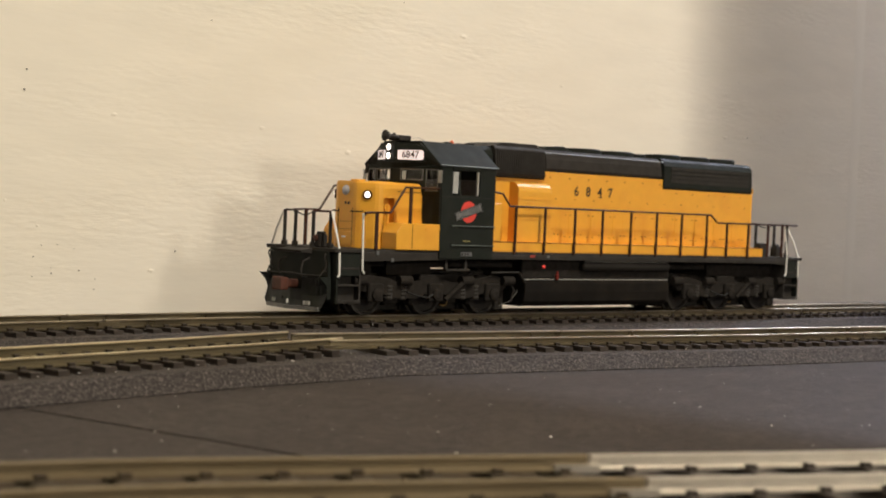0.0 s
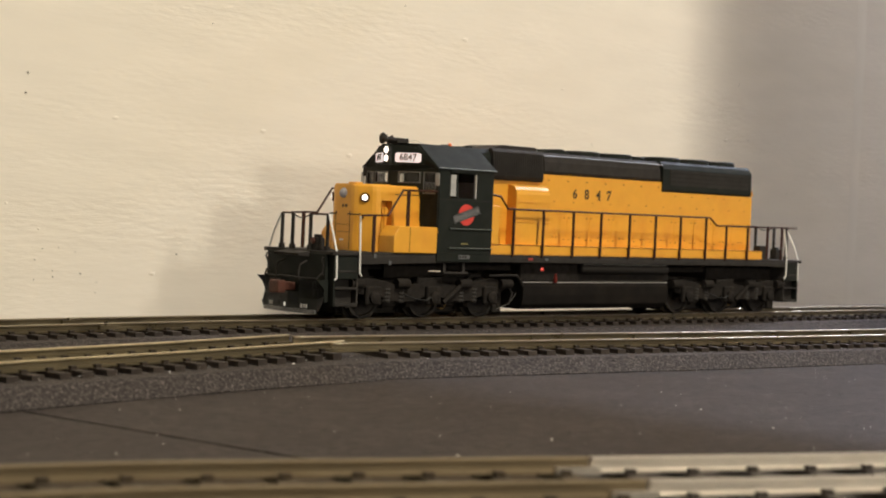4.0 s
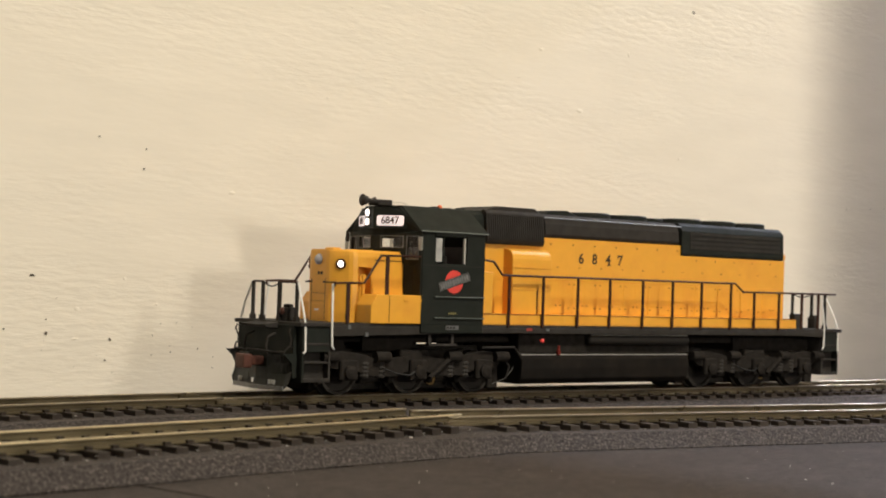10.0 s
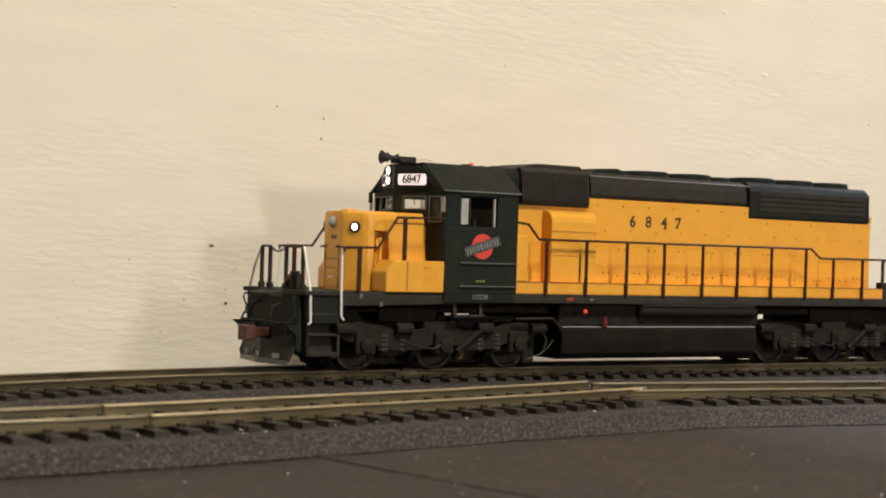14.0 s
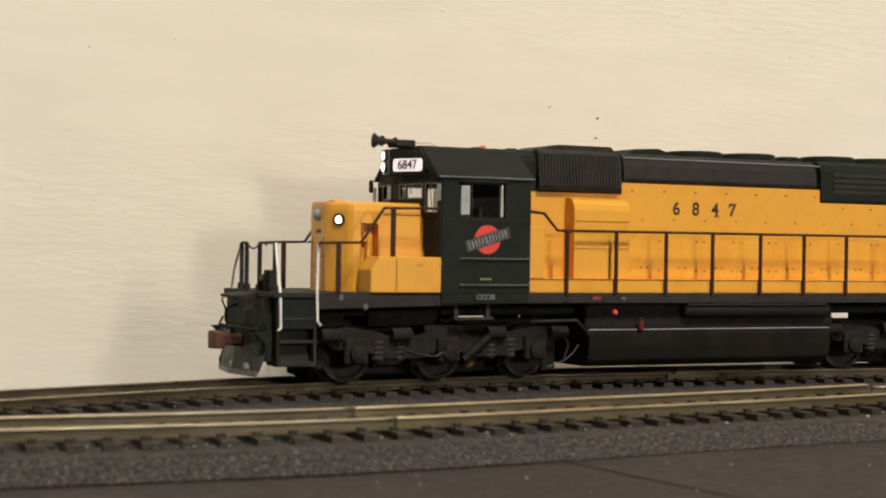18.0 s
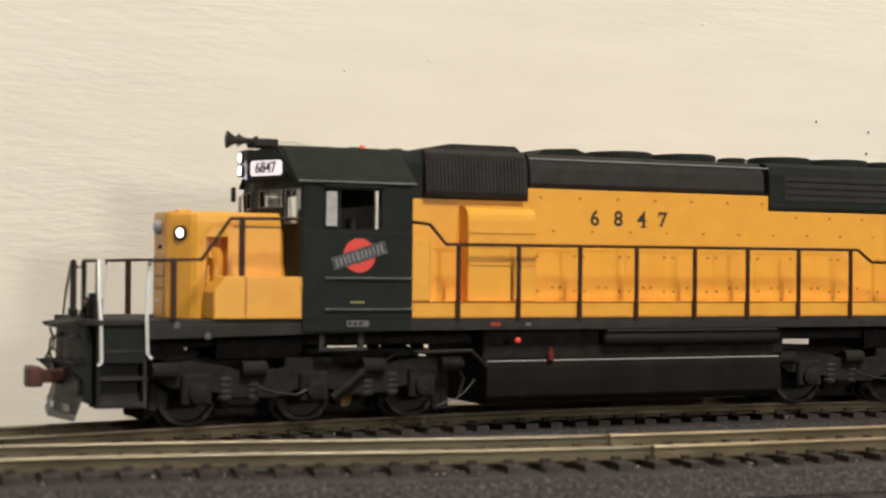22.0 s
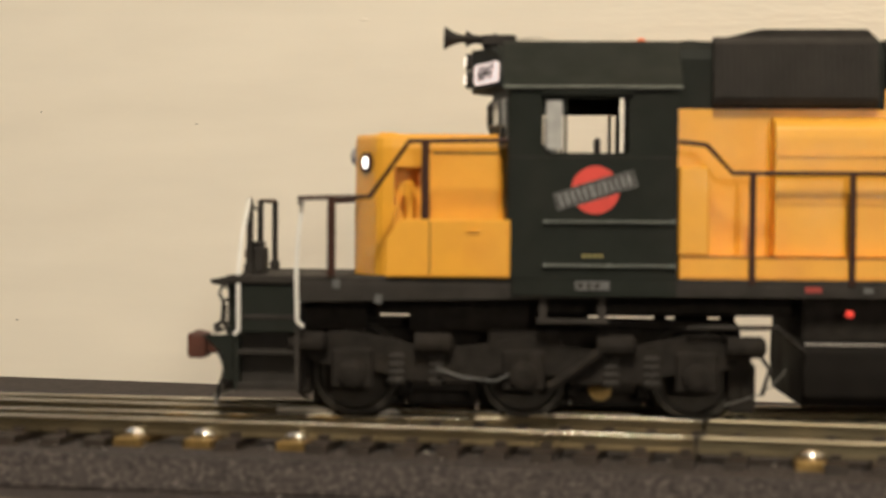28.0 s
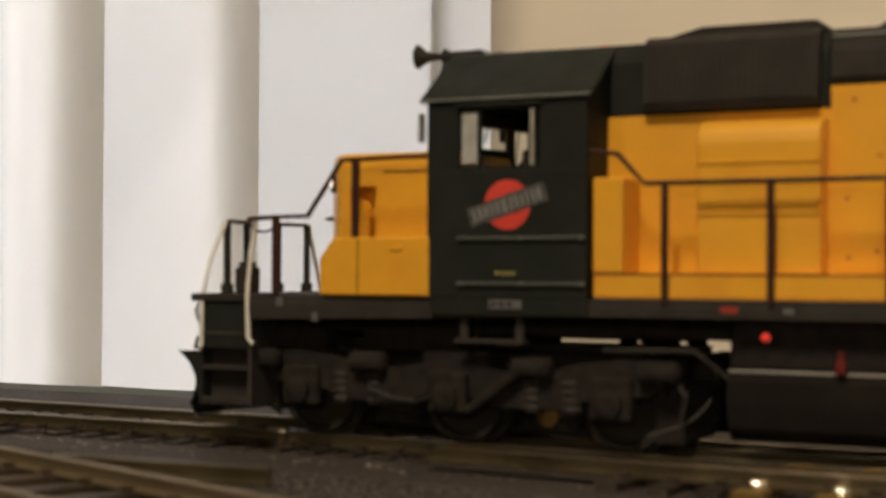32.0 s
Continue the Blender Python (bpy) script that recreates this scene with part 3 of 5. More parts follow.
TIE_MESH, BROWN_TIE_MESH = tie_mesh(TIE), tie_mesh(BROWNTIE)
one, one_turn = far_track()
two_right = spline([(900, 214, 0), (560, 246, 0), (373, 263, 0), (300, 272, 0), (260, 277.2, 0), (220.6, 282.2, 0)])
two_left = spline([(222.5, 283.2, 0.4), (202, 279.4, 0.25), (180, 275.6, 0.1), (140, 269, 0), (100, 262, 0), (65, 258.6, 0), (20, 257.5, 0), (-20, 252.5, 0), (-60, 242.5, 0), (-100, 231.5, 0), (-147, 215.5, 0), (-190, 203, 0), (-230, 190.5, 0), (-270, 176.5, 0)])
bed_left = spline([(221.0, 280.0, 0), (180, 275.6, 0), (140, 269, 0)] + [tuple(p) for p in two_left if p.x < 120][::12])
three = spline([(600, -67, 0), (300, 55, 0), (171, 104, 0), (120, 125.5, 0), (75, 143.5, 0), (20, 153, 0), (-40, 151.5, 0), (-100, 147.6, 0), (-150, 147.5, 0), (-205, 147, 0), (-260, 146, 0), (-330, 145, 0), (-400, 144, 0)])
PC = (-128, -121, -109, -45)
# styles set which stretches of rail get the painted glints
lay_track("far curved model track carrying the locomotive", one, gaps=(200, 450, -95, -205), styles=((-205, -95, RAILMETAL, GLEAM),))
lay_track("middle model track with a jointed end", two_right, skip=lambda p: p.x < 231)
lay_track("middle model track running into a turnout", [p for p in two_left if p.x > -172], gaps=(96, -58), styles=((-300, -58, RAILMETAL, GLEAM), (-58, 97, DULLRAIL, DULLHEAD), (97, 230, GOLDRAIL, GOLDHEAD)), skip=lambda p: p.x < -150 or p.x > 214 or any(abs(p.x - q) < 3.2 for q in PC))
lay_track("near model track with bright new rails", three, rail_mat=RAILBROWN, gaps=(142,), skip=lambda p: p.x < -330, bright_after=142, pitch=9.5)

# copper-clad ties and solder of the hand-laid turnout
turnout = tagged(new("turnout_fittings"), "copper-clad ties and soldered joints of a hand-laid turnout", "turnout")
for x in PC:
    c = min(two_left, key=lambda p: abs(p.x - x))
    h = math.atan2(0.30, 1)
    bm = box(-2.0, 2.0, -13.0, 12, -3.6, -2.12, 0.25)
    bm.transform(Matrix.Translation((c.x, c.y, 0)) @ Matrix.Rotation(h, 4, "Z"))
    part("copper_tie", bm, BRASS, turnout)
    bm = bmesh.new()
    bmesh.ops.create_icosphere(bm, subdivisions=2, radius=1.0)
    bm.transform(Matrix.Translation((c.x, c.y, -1.9)) @ Matrix.Rotation(h, 4, "Z") @ Matrix.Translation((0, -9.9, 0)) @ Matrix.Diagonal((1.7, 1.2, 0.95, 1)))
    part("solder_blob", bm, SOLDER, turnout, smooth=True)
for nm, pts in (("guard_rail", [(-70, 252.5), (-90, 244.8), (-118, 233.5)]), ("stub_rail", [(-162.6, 169.6), (-175, 164.3), (-183, 161), (-191, 157.6)])):
    part(nm, sweep(spline([(*p, 0) for p in pts]), [(o * 0.9, h) for o, h in RAIL_SHAPE]), RAILBRIGHT if nm == "guard_rail" else RAILMETAL, turnout)

bm = prism([(-159.5, 172.6), (-156.5, 163.5), (-212, 150), (-212, 154.5), (-191, 163.8)], "z", TABLE - 0.3, BED - 0.3)
tagged(part("roadbed", bm, BROWNCORK), "brown cork wedge under a short stub of rail", "roadbed", kind="structure")

# sheet metal rail joiners at the joints
for track_pts, x, first in ((two_left, 219.5, 0), (three, 140.5, 1), (one, 200, 0)):
    c = min(track_pts, key=lambda p: abs(p.x - x))
    k = min(len(track_pts) - 2, max(1, track_pts.index(c)))
    d = (track_pts[k + 1] - track_pts[k - 1]).normalized()
    joiners = tagged(new("rail_joiners"), "pair of small metal rail joiners at a track joint", "rail joiner")
    for g in (-8.8, 8.8):
        bm = bmesh.new()
        for o in (-0.85, 0.85):
            box_into(bm, -3.2, 3.2, g + o - 0.4, g + o + 0.4, -1.95, -1.25)
        box_into(bm, -3.2, 3.2, g - 1.25, g + 1.25, -2.3, -1.9)
        bm.transform(Matrix.Translation((c.x, c.y, 0)) @ Matrix.Rotation(math.atan2(d.y, d.x), 4, "Z"))
        part("joiner", bm, RAILBRIGHT if first else RAILMETAL, joiners)
# black block stands in for the dark hollow of a nick in the roadbed
nick = box(-2.4, 2.4, -0.5, 0.9, TABLE - 0.3, TABLE + 0.95, 0.2)
nick.transform(Matrix.Translation((69.3, 236.6, 0)) @ Matrix.Rotation(0.06, 4, "Z"))
tagged(part("nick_patch", nick, BLACK), "black block standing in for a dark nick at the roadbed's foot", "scrap")

# foam roadbed under the tracks
for nm, pts, lab in (("roadbed", one, "black foam roadbed under the far track"), ("roadbed", two_right, "black foam roadbed strip with beveled edge"), ("roadbed", bed_left, "black foam roadbed strip with beveled edge and a nick"), ("roadbed", [p for p in three if 140 < p.x < 420], "black foam roadbed under the near track"), ("roadbed", [p for p in three if 140 >= p.x > -330], "brown cork roadbed under the near track")):
    zz = BED + pts[0].z * (pts is one) - (0.05 if pts is one else 0.1 if pts is bed_left else 0.15)
    half = 18 if "near" in lab else 20
    bm = bmesh.new()
    nn = normals(pts)
    dense = pts
    rings = []
    for i, (p, n) in enumerate(zip(dense, nn)):
        j = [noise.noise((p.x * 0.09, p.y * 0.09, q * 3.1)) * 0.35 for q in range(6)]
        rings.append([bm.verts.new((p.x + n.x * (o + j[q]), p.y + n.y * (o + j[q]), h)) for q, (o, h) in enumerate(((-half - 3.0, TABLE - 0.6), (-half - 3.4, TABLE + 0.22), (-half, zz), (half, zz), (half + 3.4, TABLE + 0.22), (half + 3.0, TABLE - 0.6)))])
    for a, b in zip(rings, rings[1:]):
        for q in range(5):
            bm.faces.new((a[q], a[q + 1], b[q + 1], b[q]))
    bm.faces.new(rings[0])
    bm.faces.new(rings[-1][::-1])
    tagged(part(nm, bm, BROWNCORK if "brown" in lab else CORK), lab, "roadbed", kind="structure")

# pale crumbs strewn on board and roadbed; those beside the ties imitate glints
bm = bmesh.new()
rnd = random.Random(11)
for c in range(1700):
    if c % 4:
        src = (two_left, two_right, one, two_left)[c % 7 % 4]
        p = src[rnd.randrange(len(src))]
        x, y, z = p.x + rnd.uniform(-3, 3), p.y + rnd.choice((-1, 1, -1, -1)) * (rnd.uniform(10.0, 14.5) if c % 3 else rnd.uniform(9.8, 19)), BED + 0.1
    else:
        x, y, z = rnd.uniform(-150, 420), rnd.uniform(90, 250), TABLE + 0.1
    r = rnd.uniform(0.10, 0.34)
    if c < 150:
        p = two_left[rnd.randrange(len(two_left))]
        if 20 < p.x < 215:
            x, y, z, r = p.x + rnd.uniform(-2, 2), p.y + rnd.uniform(-15.5, -11.5), BED + 0.15, rnd.uniform(0.25, 0.5)
    o = [Vector((rnd.uniform(-1, 1), rnd.uniform(-1, 1), rnd.uniform(0, 1.2))) * r for _ in range(4)]
    vs = [bm.verts.new(Vector((x, y, z)) + q) for q in o]
    for f in ((0, 1, 2), (0, 2, 3), (0, 3, 1), (1, 3, 2)):
        bm.faces.new([vs[i] for i in f])
tagged(part("crumbs", bm, CRUMB), "tiny pale crumbs strewn on the layout, those by the ties painted as glints", "crumbs", kind="stuff")

# ---- the locomotive: front towards -x, its middle over the origin, railhead at 0 ----
DECK = 19.2
loco = tagged(new("model_locomotive"), "yellow and dark green six-axle model diesel locomotive on the track", "locomotive")


def lp(name, bm, mat, label="", parent=None, smooth=False):
    return part(name, bm, mat, parent or loco, label, smooth)


def merge(*parts_):
    bm = bmesh.new()
    for a in parts_:
        me = bpy.data.meshes.new("tmp")
        a.to_mesh(me)
        a.free()
        bm.from_mesh(me)
        bpy.data.meshes.remove(me)
    return bm


# frame, deck and side sills
lp("underframe", box(-112, 112, -9, 9, 13.9, 18.2, 0.3), GRIME)
for a, b in ((-112, -94.2), (-88.2, -70.5), (64.0, 112)):
    lp("bolster_beam", box(a, b, -10, 10, 11.5, 16.2), GRIME)
for a, b in ((-94.3, -88.1), (-70.6, -41.8)):
    lp("bolster_beam", box(a, b, -3.5, 3.5, 11.5, 12.72), GRIME)
    lp("bolster_beam", box(a, b, -3.5, 3.5, 13.42, 16.2), GRIME)
for a, b in ((-70.6, -62.9), (-53.2, -51.6), (-50.2, -45.6), (-43.6, -41.8)):
    lp("bolster_post", box(a, b, -1.5, 1.5, 12.7, 13.45), GRIME)
lp("cross_beam", box(39.2, 63.8, -9.2, 9.2, 14.0, 16.2), GRIME)
lp("centre_beam", box(-34.2, 39, -13.5, 13.5, 10.9, 18.4, 0.3), GRIME)
lp("deck", box(-113, 113, -16.8, 16.8, 18.1, DECK, 0.15), BLACK)
for sg in (-1, 1):
    lp("side_sill", prism([(-103, 18.3), (103, 18.3), (103, 16.4), (88, 16.9), (-48, 16.9), (-103, 15.6)], "y", sg * 15.6, sg * 17.0, 0.12), BLACK)
    lp("air_duct_walkway", box(-51.2, 88.6, sg * 10.0, sg * 16.4, DECK, 22.4, 0.15), YELLOW, "yellow raised walkway over the air duct")
    # brown strip painted for the shadow line under the doors
    lp("walkway_edge", box(-51.0, 88.4, sg * 16.36, sg * 16.48, 22.15, 22.42), material("brown ledge shadow line", (0.30, 0.115, 0.015), 0.6, vary=0.3, scale=300))
    # steps at the four corners
    for ex in (-1, 1):
        st = lp("step_well", box(ex * 103.4, ex * 111.4, sg * 13.4, sg * 14.0, 3.4, 18.2), BLACK)
        part("step_side", box(ex * 102.9, ex * 103.5, sg * 10, sg * 16.2, 3.4, 18.2), PIT, st)
        part("step_side", box(ex * 111.2, ex * 111.9, sg * 10, sg * 16.2, 3.4, 18.2), GREEN, st)
        part("step_panel", box(ex * 103.4, ex * 111.3, sg * 15.9, sg * 16.25, 11.4, 18.1, 0.08), GREEN, st)
        part("step_lip", box(ex * 103.4, ex * 111.3, sg * 16.0, sg * 16.35, 3.4, 4.5, 0.08), BLACK, st)
        for z in (3.7, 8.3, 13.2):
            part("step", box(ex * 103.4, ex * 111.4, sg * 11.2, sg * 16.4, z, z + 0.6, 0.1), BLACK, st)

# pilots, plows and couplers
for ex in (-1, 1):
    pil = lp("pilot", prism([(-13.6, 18.4), (13.6, 18.4), (13.8, 12.5), (13.4, 4.2), (-13.4, 4.2), (-13.8, 12.5)], "x", ex * 112.2, ex * 113.2, 0.15), GREEN)
    if ex < 0:
        bm = bmesh.new()
        rows_ = []
        for y in (-14.4, -13.4, -12, -10, -7.6, -4.6, -4.4, 0, 4.4, 4.6, 7.6, 10, 12, 13.4, 14.4):
            a = abs(y)
            flare = max(0.0, (a - 8.0) / 6.4) ** 2
            low = 1.0 + max(0.0, a - 12.6) * 1.2
            vee = 2.2 * (1 - a / 14.4)
            high = 7.0 if a < 4.5 else 10.4 + 0.5 * flare
            rows_.append([bm.verts.new(c) for c in ((-114.2 - 2.7 * flare - 0.8 * vee, y, high), (-113.9 - 0.9 * flare - 0.95 * vee, y, high - (high - low) * 0.25), (-113.6 - 1.1 * vee, y, high - (high - low) * 0.55), (-114.2 - vee, y, low + 1.2), (-114.7 - vee, y, low))])
        for a, b in zip(rows_, rows_[1:]):
            for q in range(4):
                bm.faces.new((a[q], a[q + 1], b[q + 1], b[q]))
        bmesh.ops.solidify(bm, geom=list(bm.faces), thickness=0.6)
        plow = lp("snowplow", bm, PLOWPAINT, "dark green snowplow blade with pale scuffs")
        for sg in (-1, 1):
            part("plow_bracket", prism([(-112.4, 10.9), (-116.5, 10.8), (-113.9, 8.4), (-113.6, 4.6), (-112.4, 4.6)], "y", sg * 13.9, sg * 14.4), GREEN, plow)
        bare = material("worn bare plow edge", (0.15, 0.15, 0.15), 0.4, vary=0.3, scale=400)
        for sg in (-1, 1):
            part("wear_strip", prism([(-117.25, sg * 0.05), (-116.7, sg * 0.05), (-114.8, sg * 12.4), (-115.36, sg * 12.4)], "z", 1.0, 2.1), bare, plow)
        for y, z in ((-8.2, 3.0), (-7.2, 3.0), (-6.2, 3.0), (0.8, 3.1), (8.6, 3.0), (9.8, 3.0)):
            part("scuff", box(-114.6 - 2.2 * (1 - abs(y) / 14.4), -114.0 - 2.2 * (1 - abs(y) / 14.4), y - 0.2, y + 0.2, z - 0.6, z + 0.65, 0.08), material("pale scuff", (0.66, 0.65, 0.62), 0.6), plow)
    cp = lp("coupler", merge(box(ex * 113, ex * 119.2, -1.7, 1.7, 7.2, 9.6, 0.3), box(ex * 118.6, ex * 121.4, -2.6, 2.0, 6.5, 10.2, 0.5, 2)), RUST, "rust brown knuckle coupler")
    part("knuckle", lathe([(0, 0.8), (3.9, 0.8)], (ex * 120.4, 1.6, 6.4), (0, 0, 1), 8), RUST, cp)
    lp("coupler_pocket", box(ex * 112.8, ex * 114.6, -4.2, 4.2, 5.8, 11.2, 0.3), GREEN)
    lev = lp("uncoupling_lever", tube([(ex * 114.2, -13.2, 12.8), (ex * 115.2, -12.6, 11.2), (ex * 115.4, -6, 11.0), (ex * 117.2, -3, 11.4), (ex * 117.4, 3, 11.4), (ex * 115.4, 6, 11.0), (ex * 115.2, 12.6, 11.2), (ex * 114.2, 13.2, 12.8)], 0.28, 5), BLACK)
    lp("anticlimber", prism([(ex * 112.4, 19.0), (ex * 117.4, 18.2), (ex * 117.0, 17.5), (ex * 112.4, 17.2)], "y", -6, 6, 0.1), BLACK)
    for sg in (-1, 1):
        part("lever_handle", tube([(ex * 113.0, sg * 12.6, 17.2), (ex * 114.1, sg * 13.4, 17.6), (ex * 114.4, sg * 13.6, 16.6), (ex * 113.6, sg * 13.4, 14.6), (ex * 113.8, sg * 13.2, 12.6), (ex * 113.1, sg * 13.0, 12.2)], 0.24, 5), BLACK, lev)
    for y in (-5, 6):
        lp("hose", tube([(ex * 113.2, y, 16.0), (ex * 115.6, y, 15.0), (ex * 115.8, y + 0.5, 12.4), (ex * 114.8, y + 1.2, 9.8)], 0.28, 5), PIT)
    lp("rear_jumper_box" if ex > 0 else "jumper_box", merge(box(ex * 109.0, ex * 111.6, -7.9, -4.7, DECK, 23.0, 0.3), box(ex * 109.3, ex * 111.3, -7.5, -5.1, 23.0, 23.8, 0.3)), BLACK)
    if ex < 0:
        lp("red_cap", lathe([(0, 0.9), (0.5, 0.9), (0.7, 0.5)], (-111.6, -5.6, 21.9), (-1, 0, 0), 10), RUST)

# nose with its notch for the side door
def nose_plan(notch):
    o = []
    for sg in (-1, 1):
        arc = [(x, sg * y) for x, y in ((-90.8, 10.2), (-92.1, 9.95), (-93.1, 9.3), (-95.8, 5.75), (-96.4, 4.7), (-96.6, 3.5))]
        edge_ = [(-74.6, sg * 10.2)]
        if notch:
            edge_ += [(-86.2, sg * 10.2), (-86.2, sg * 7.6), (-90.4, sg * 7.6), (-90.4, sg * 10.2)]
        side_ = edge_ + arc
        o += side_ if sg < 0 else side_[::-1]
    return o


top = nose_plan(False)
cap = bmesh.new()
lo = [cap.verts.new((x, y, 37.2)) for x, y in top]
mid = [cap.verts.new((x * 0.9975 - 0.2, y * 0.975, 38.5)) for x, y in top]
hi = [cap.verts.new((x * 0.988 - 1.0, y * 0.90, 39.1)) for x, y in top]
for a, b in ((lo, mid), (mid, hi)):
    for q in range(len(a)):
        cap.faces.new((a[q], a[(q + 1) % len(a)], b[(q + 1) % len(a)], b[q]))
cap.faces.new(hi)
nose = lp("nose", merge(prism(nose_plan(False), "z", DECK, 25.4), prism(nose_plan(True), "z", 25.4, 34.4), prism(nose_plan(False), "z", 34.4, 37.2), cap), YELLOW, "yellow short nose with rounded corners")
part("nose_hatch", box(-93.5, -90.8, -2, 2, 39.0, 39.7, 0.2), YELLOW, nose)
part("sand_hatch", box(-87, -80, -2.4, 2.4, 38.9, 39.4, 0.15), YELLOW, nose)
part("panel_line", box(-85.0, -74.8, -10.32, -10.15, 36.3, 36.5), INK, nose)
for sg in (-1, 1):
    part("light_rim", lathe([(-0.2, 1.45), (0.5, 1.4), (0.55, 0.92), (0.1, 0.88)], (-94.45, sg * 7.5, 35.1), (-0.8, sg * 0.59, 0), 18), BROWNRAIL, nose)
    part("nose_light", lathe([(-0.1, 0.88), (0.4, 0.86), (0.62, 0.5)], (-94.45, sg * 7.5, 35.1), (-0.8, sg * 0.59, 0), 16), LIT, nose, "lit warm white nose light")
    part("grab_iron", tube([(-95.2, sg * 6.5, 30.2), (-96.4, sg * 6.7, 30.0), (-97.3, sg * 3.2, 30.0), (-96.5, sg * 3.1, 30.2)], 0.2, 5), BLACK, nose)
part("signal_light", lathe([(0, 1.55), (0.5, 1.5), (0.55, 1.25), (1.0, 1.0), (1.25, 0.3)], (-96.5, 0.0, 36.3), (-1, 0, 0.15), 18), LENS_BLUE, nose, "grey glass signal lens on the nose")
part("class_plate", box(-96.75, -96.5, -0.4, 0.4, 32.1, 32.9), INK, nose)
part("class_plate", box(-96.75, -96.5, -1.9, -1.0, 32.1, 32.9), INK, nose)
panel = part("nose_panel", box(-96.72, -96.5, -3.2, 3.2, 19.9, 23.9, 0.06), YELLOW, nose)
part("panel_tag", box(-96.85, -96.7, -0.6, 1.2, 22.1, 22.6), WHITE, panel)
for sg in (-1, 1):
    part("panel_line", box(-96.68, -96.5, sg * 3.35 - 0.1, sg * 3.35 + 0.1, 19.6, 31.0), BROWNRAIL if sg > 0 else RUST, nose)
for q in range(14):
    part("rivet", box(-96.72 - 0.02 * (q % 2), -96.5, -3.0 + (q % 7) * 1.0, -2.75 + (q % 7) * 1.0, 24.6 + 2.2 * (q // 7), 24.85 + 2.2 * (q // 7)), RUST, nose)
for sg in (-1, 1):
    part("brake_lever", merge(tube([(-88.3, sg * 9.2, 25.6), (-88.3, sg * 9.4, 29.5), (-88.6, sg * 9.8, 32.4)], 0.75, 6), lathe([(0, 1.2), (0.7, 1.2)], (-88.6, sg * 9.2, 31.4), (0, sg, 0), 10)), YELLOW, nose)
    part("pipe", tube([(-90.0, sg * 10.6, 19.4), (-90.2, sg * 10.6, 25.8), (-90.0, sg * 10.3, 29.0)], 0.35, 5), YELLOW, nose)
    bx = lp("tool_box", prism([(-91.0, DECK), (-91.0, 24.2), (-88.9, 27.1), (-73.95, 27.1), (-73.95, DECK)], "y", sg * 10.4, sg * 17.5, 0.2), YELLOW, "yellow battery box with a chamfered end")
    part("latch", box(-80.0, -78.2, sg * 17.4, sg * 17.75, 25.4, 25.75), YELLOW, bx)
    part("latch", box(-74.6, -74.0, sg * 17.4, sg * 17.75, 25.4, 25.9), YELLOW, bx)
    part("lid_line", box(-85.0, -84.85, sg * 17.45, sg * 17.56, DECK + 0.3, 26.9), BROWNRAIL, bx)

# cab
GASKET = material("dull window gasket", (0.14, 0.14, 0.135), 0.5, vary=0.2)


def front_x(y):
    return -77.6 + max(0.0, abs(y) - 2.5) * 0.215


def board_x(y):
    return -80.0 + max(0.0, abs(y) - 1.9) * 0.47


def facet(points, fx, thick, bm=None):
    """A panel across the cab's front: outline in y and z, bent to the plan line fx."""
    bm = bm or bmesh.new()
    a, b = [bm.verts.new((fx(y), y, z)) for y, z in points], [bm.verts.new((fx(y) + thick, y, z)) for y, z in points]
    bm.faces.new(a)
    bm.faces.new(b[::-1])
    for q in range(len(a)):
        bm.faces.new((a[q], a[(q + 1) % len(a)], b[(q + 1) % len(a)], b[q]))
    return bm


def roof_z(y):
    return 51.9 if abs(y) < 9 else 51.9 - (abs(y) - 9) * 0.8


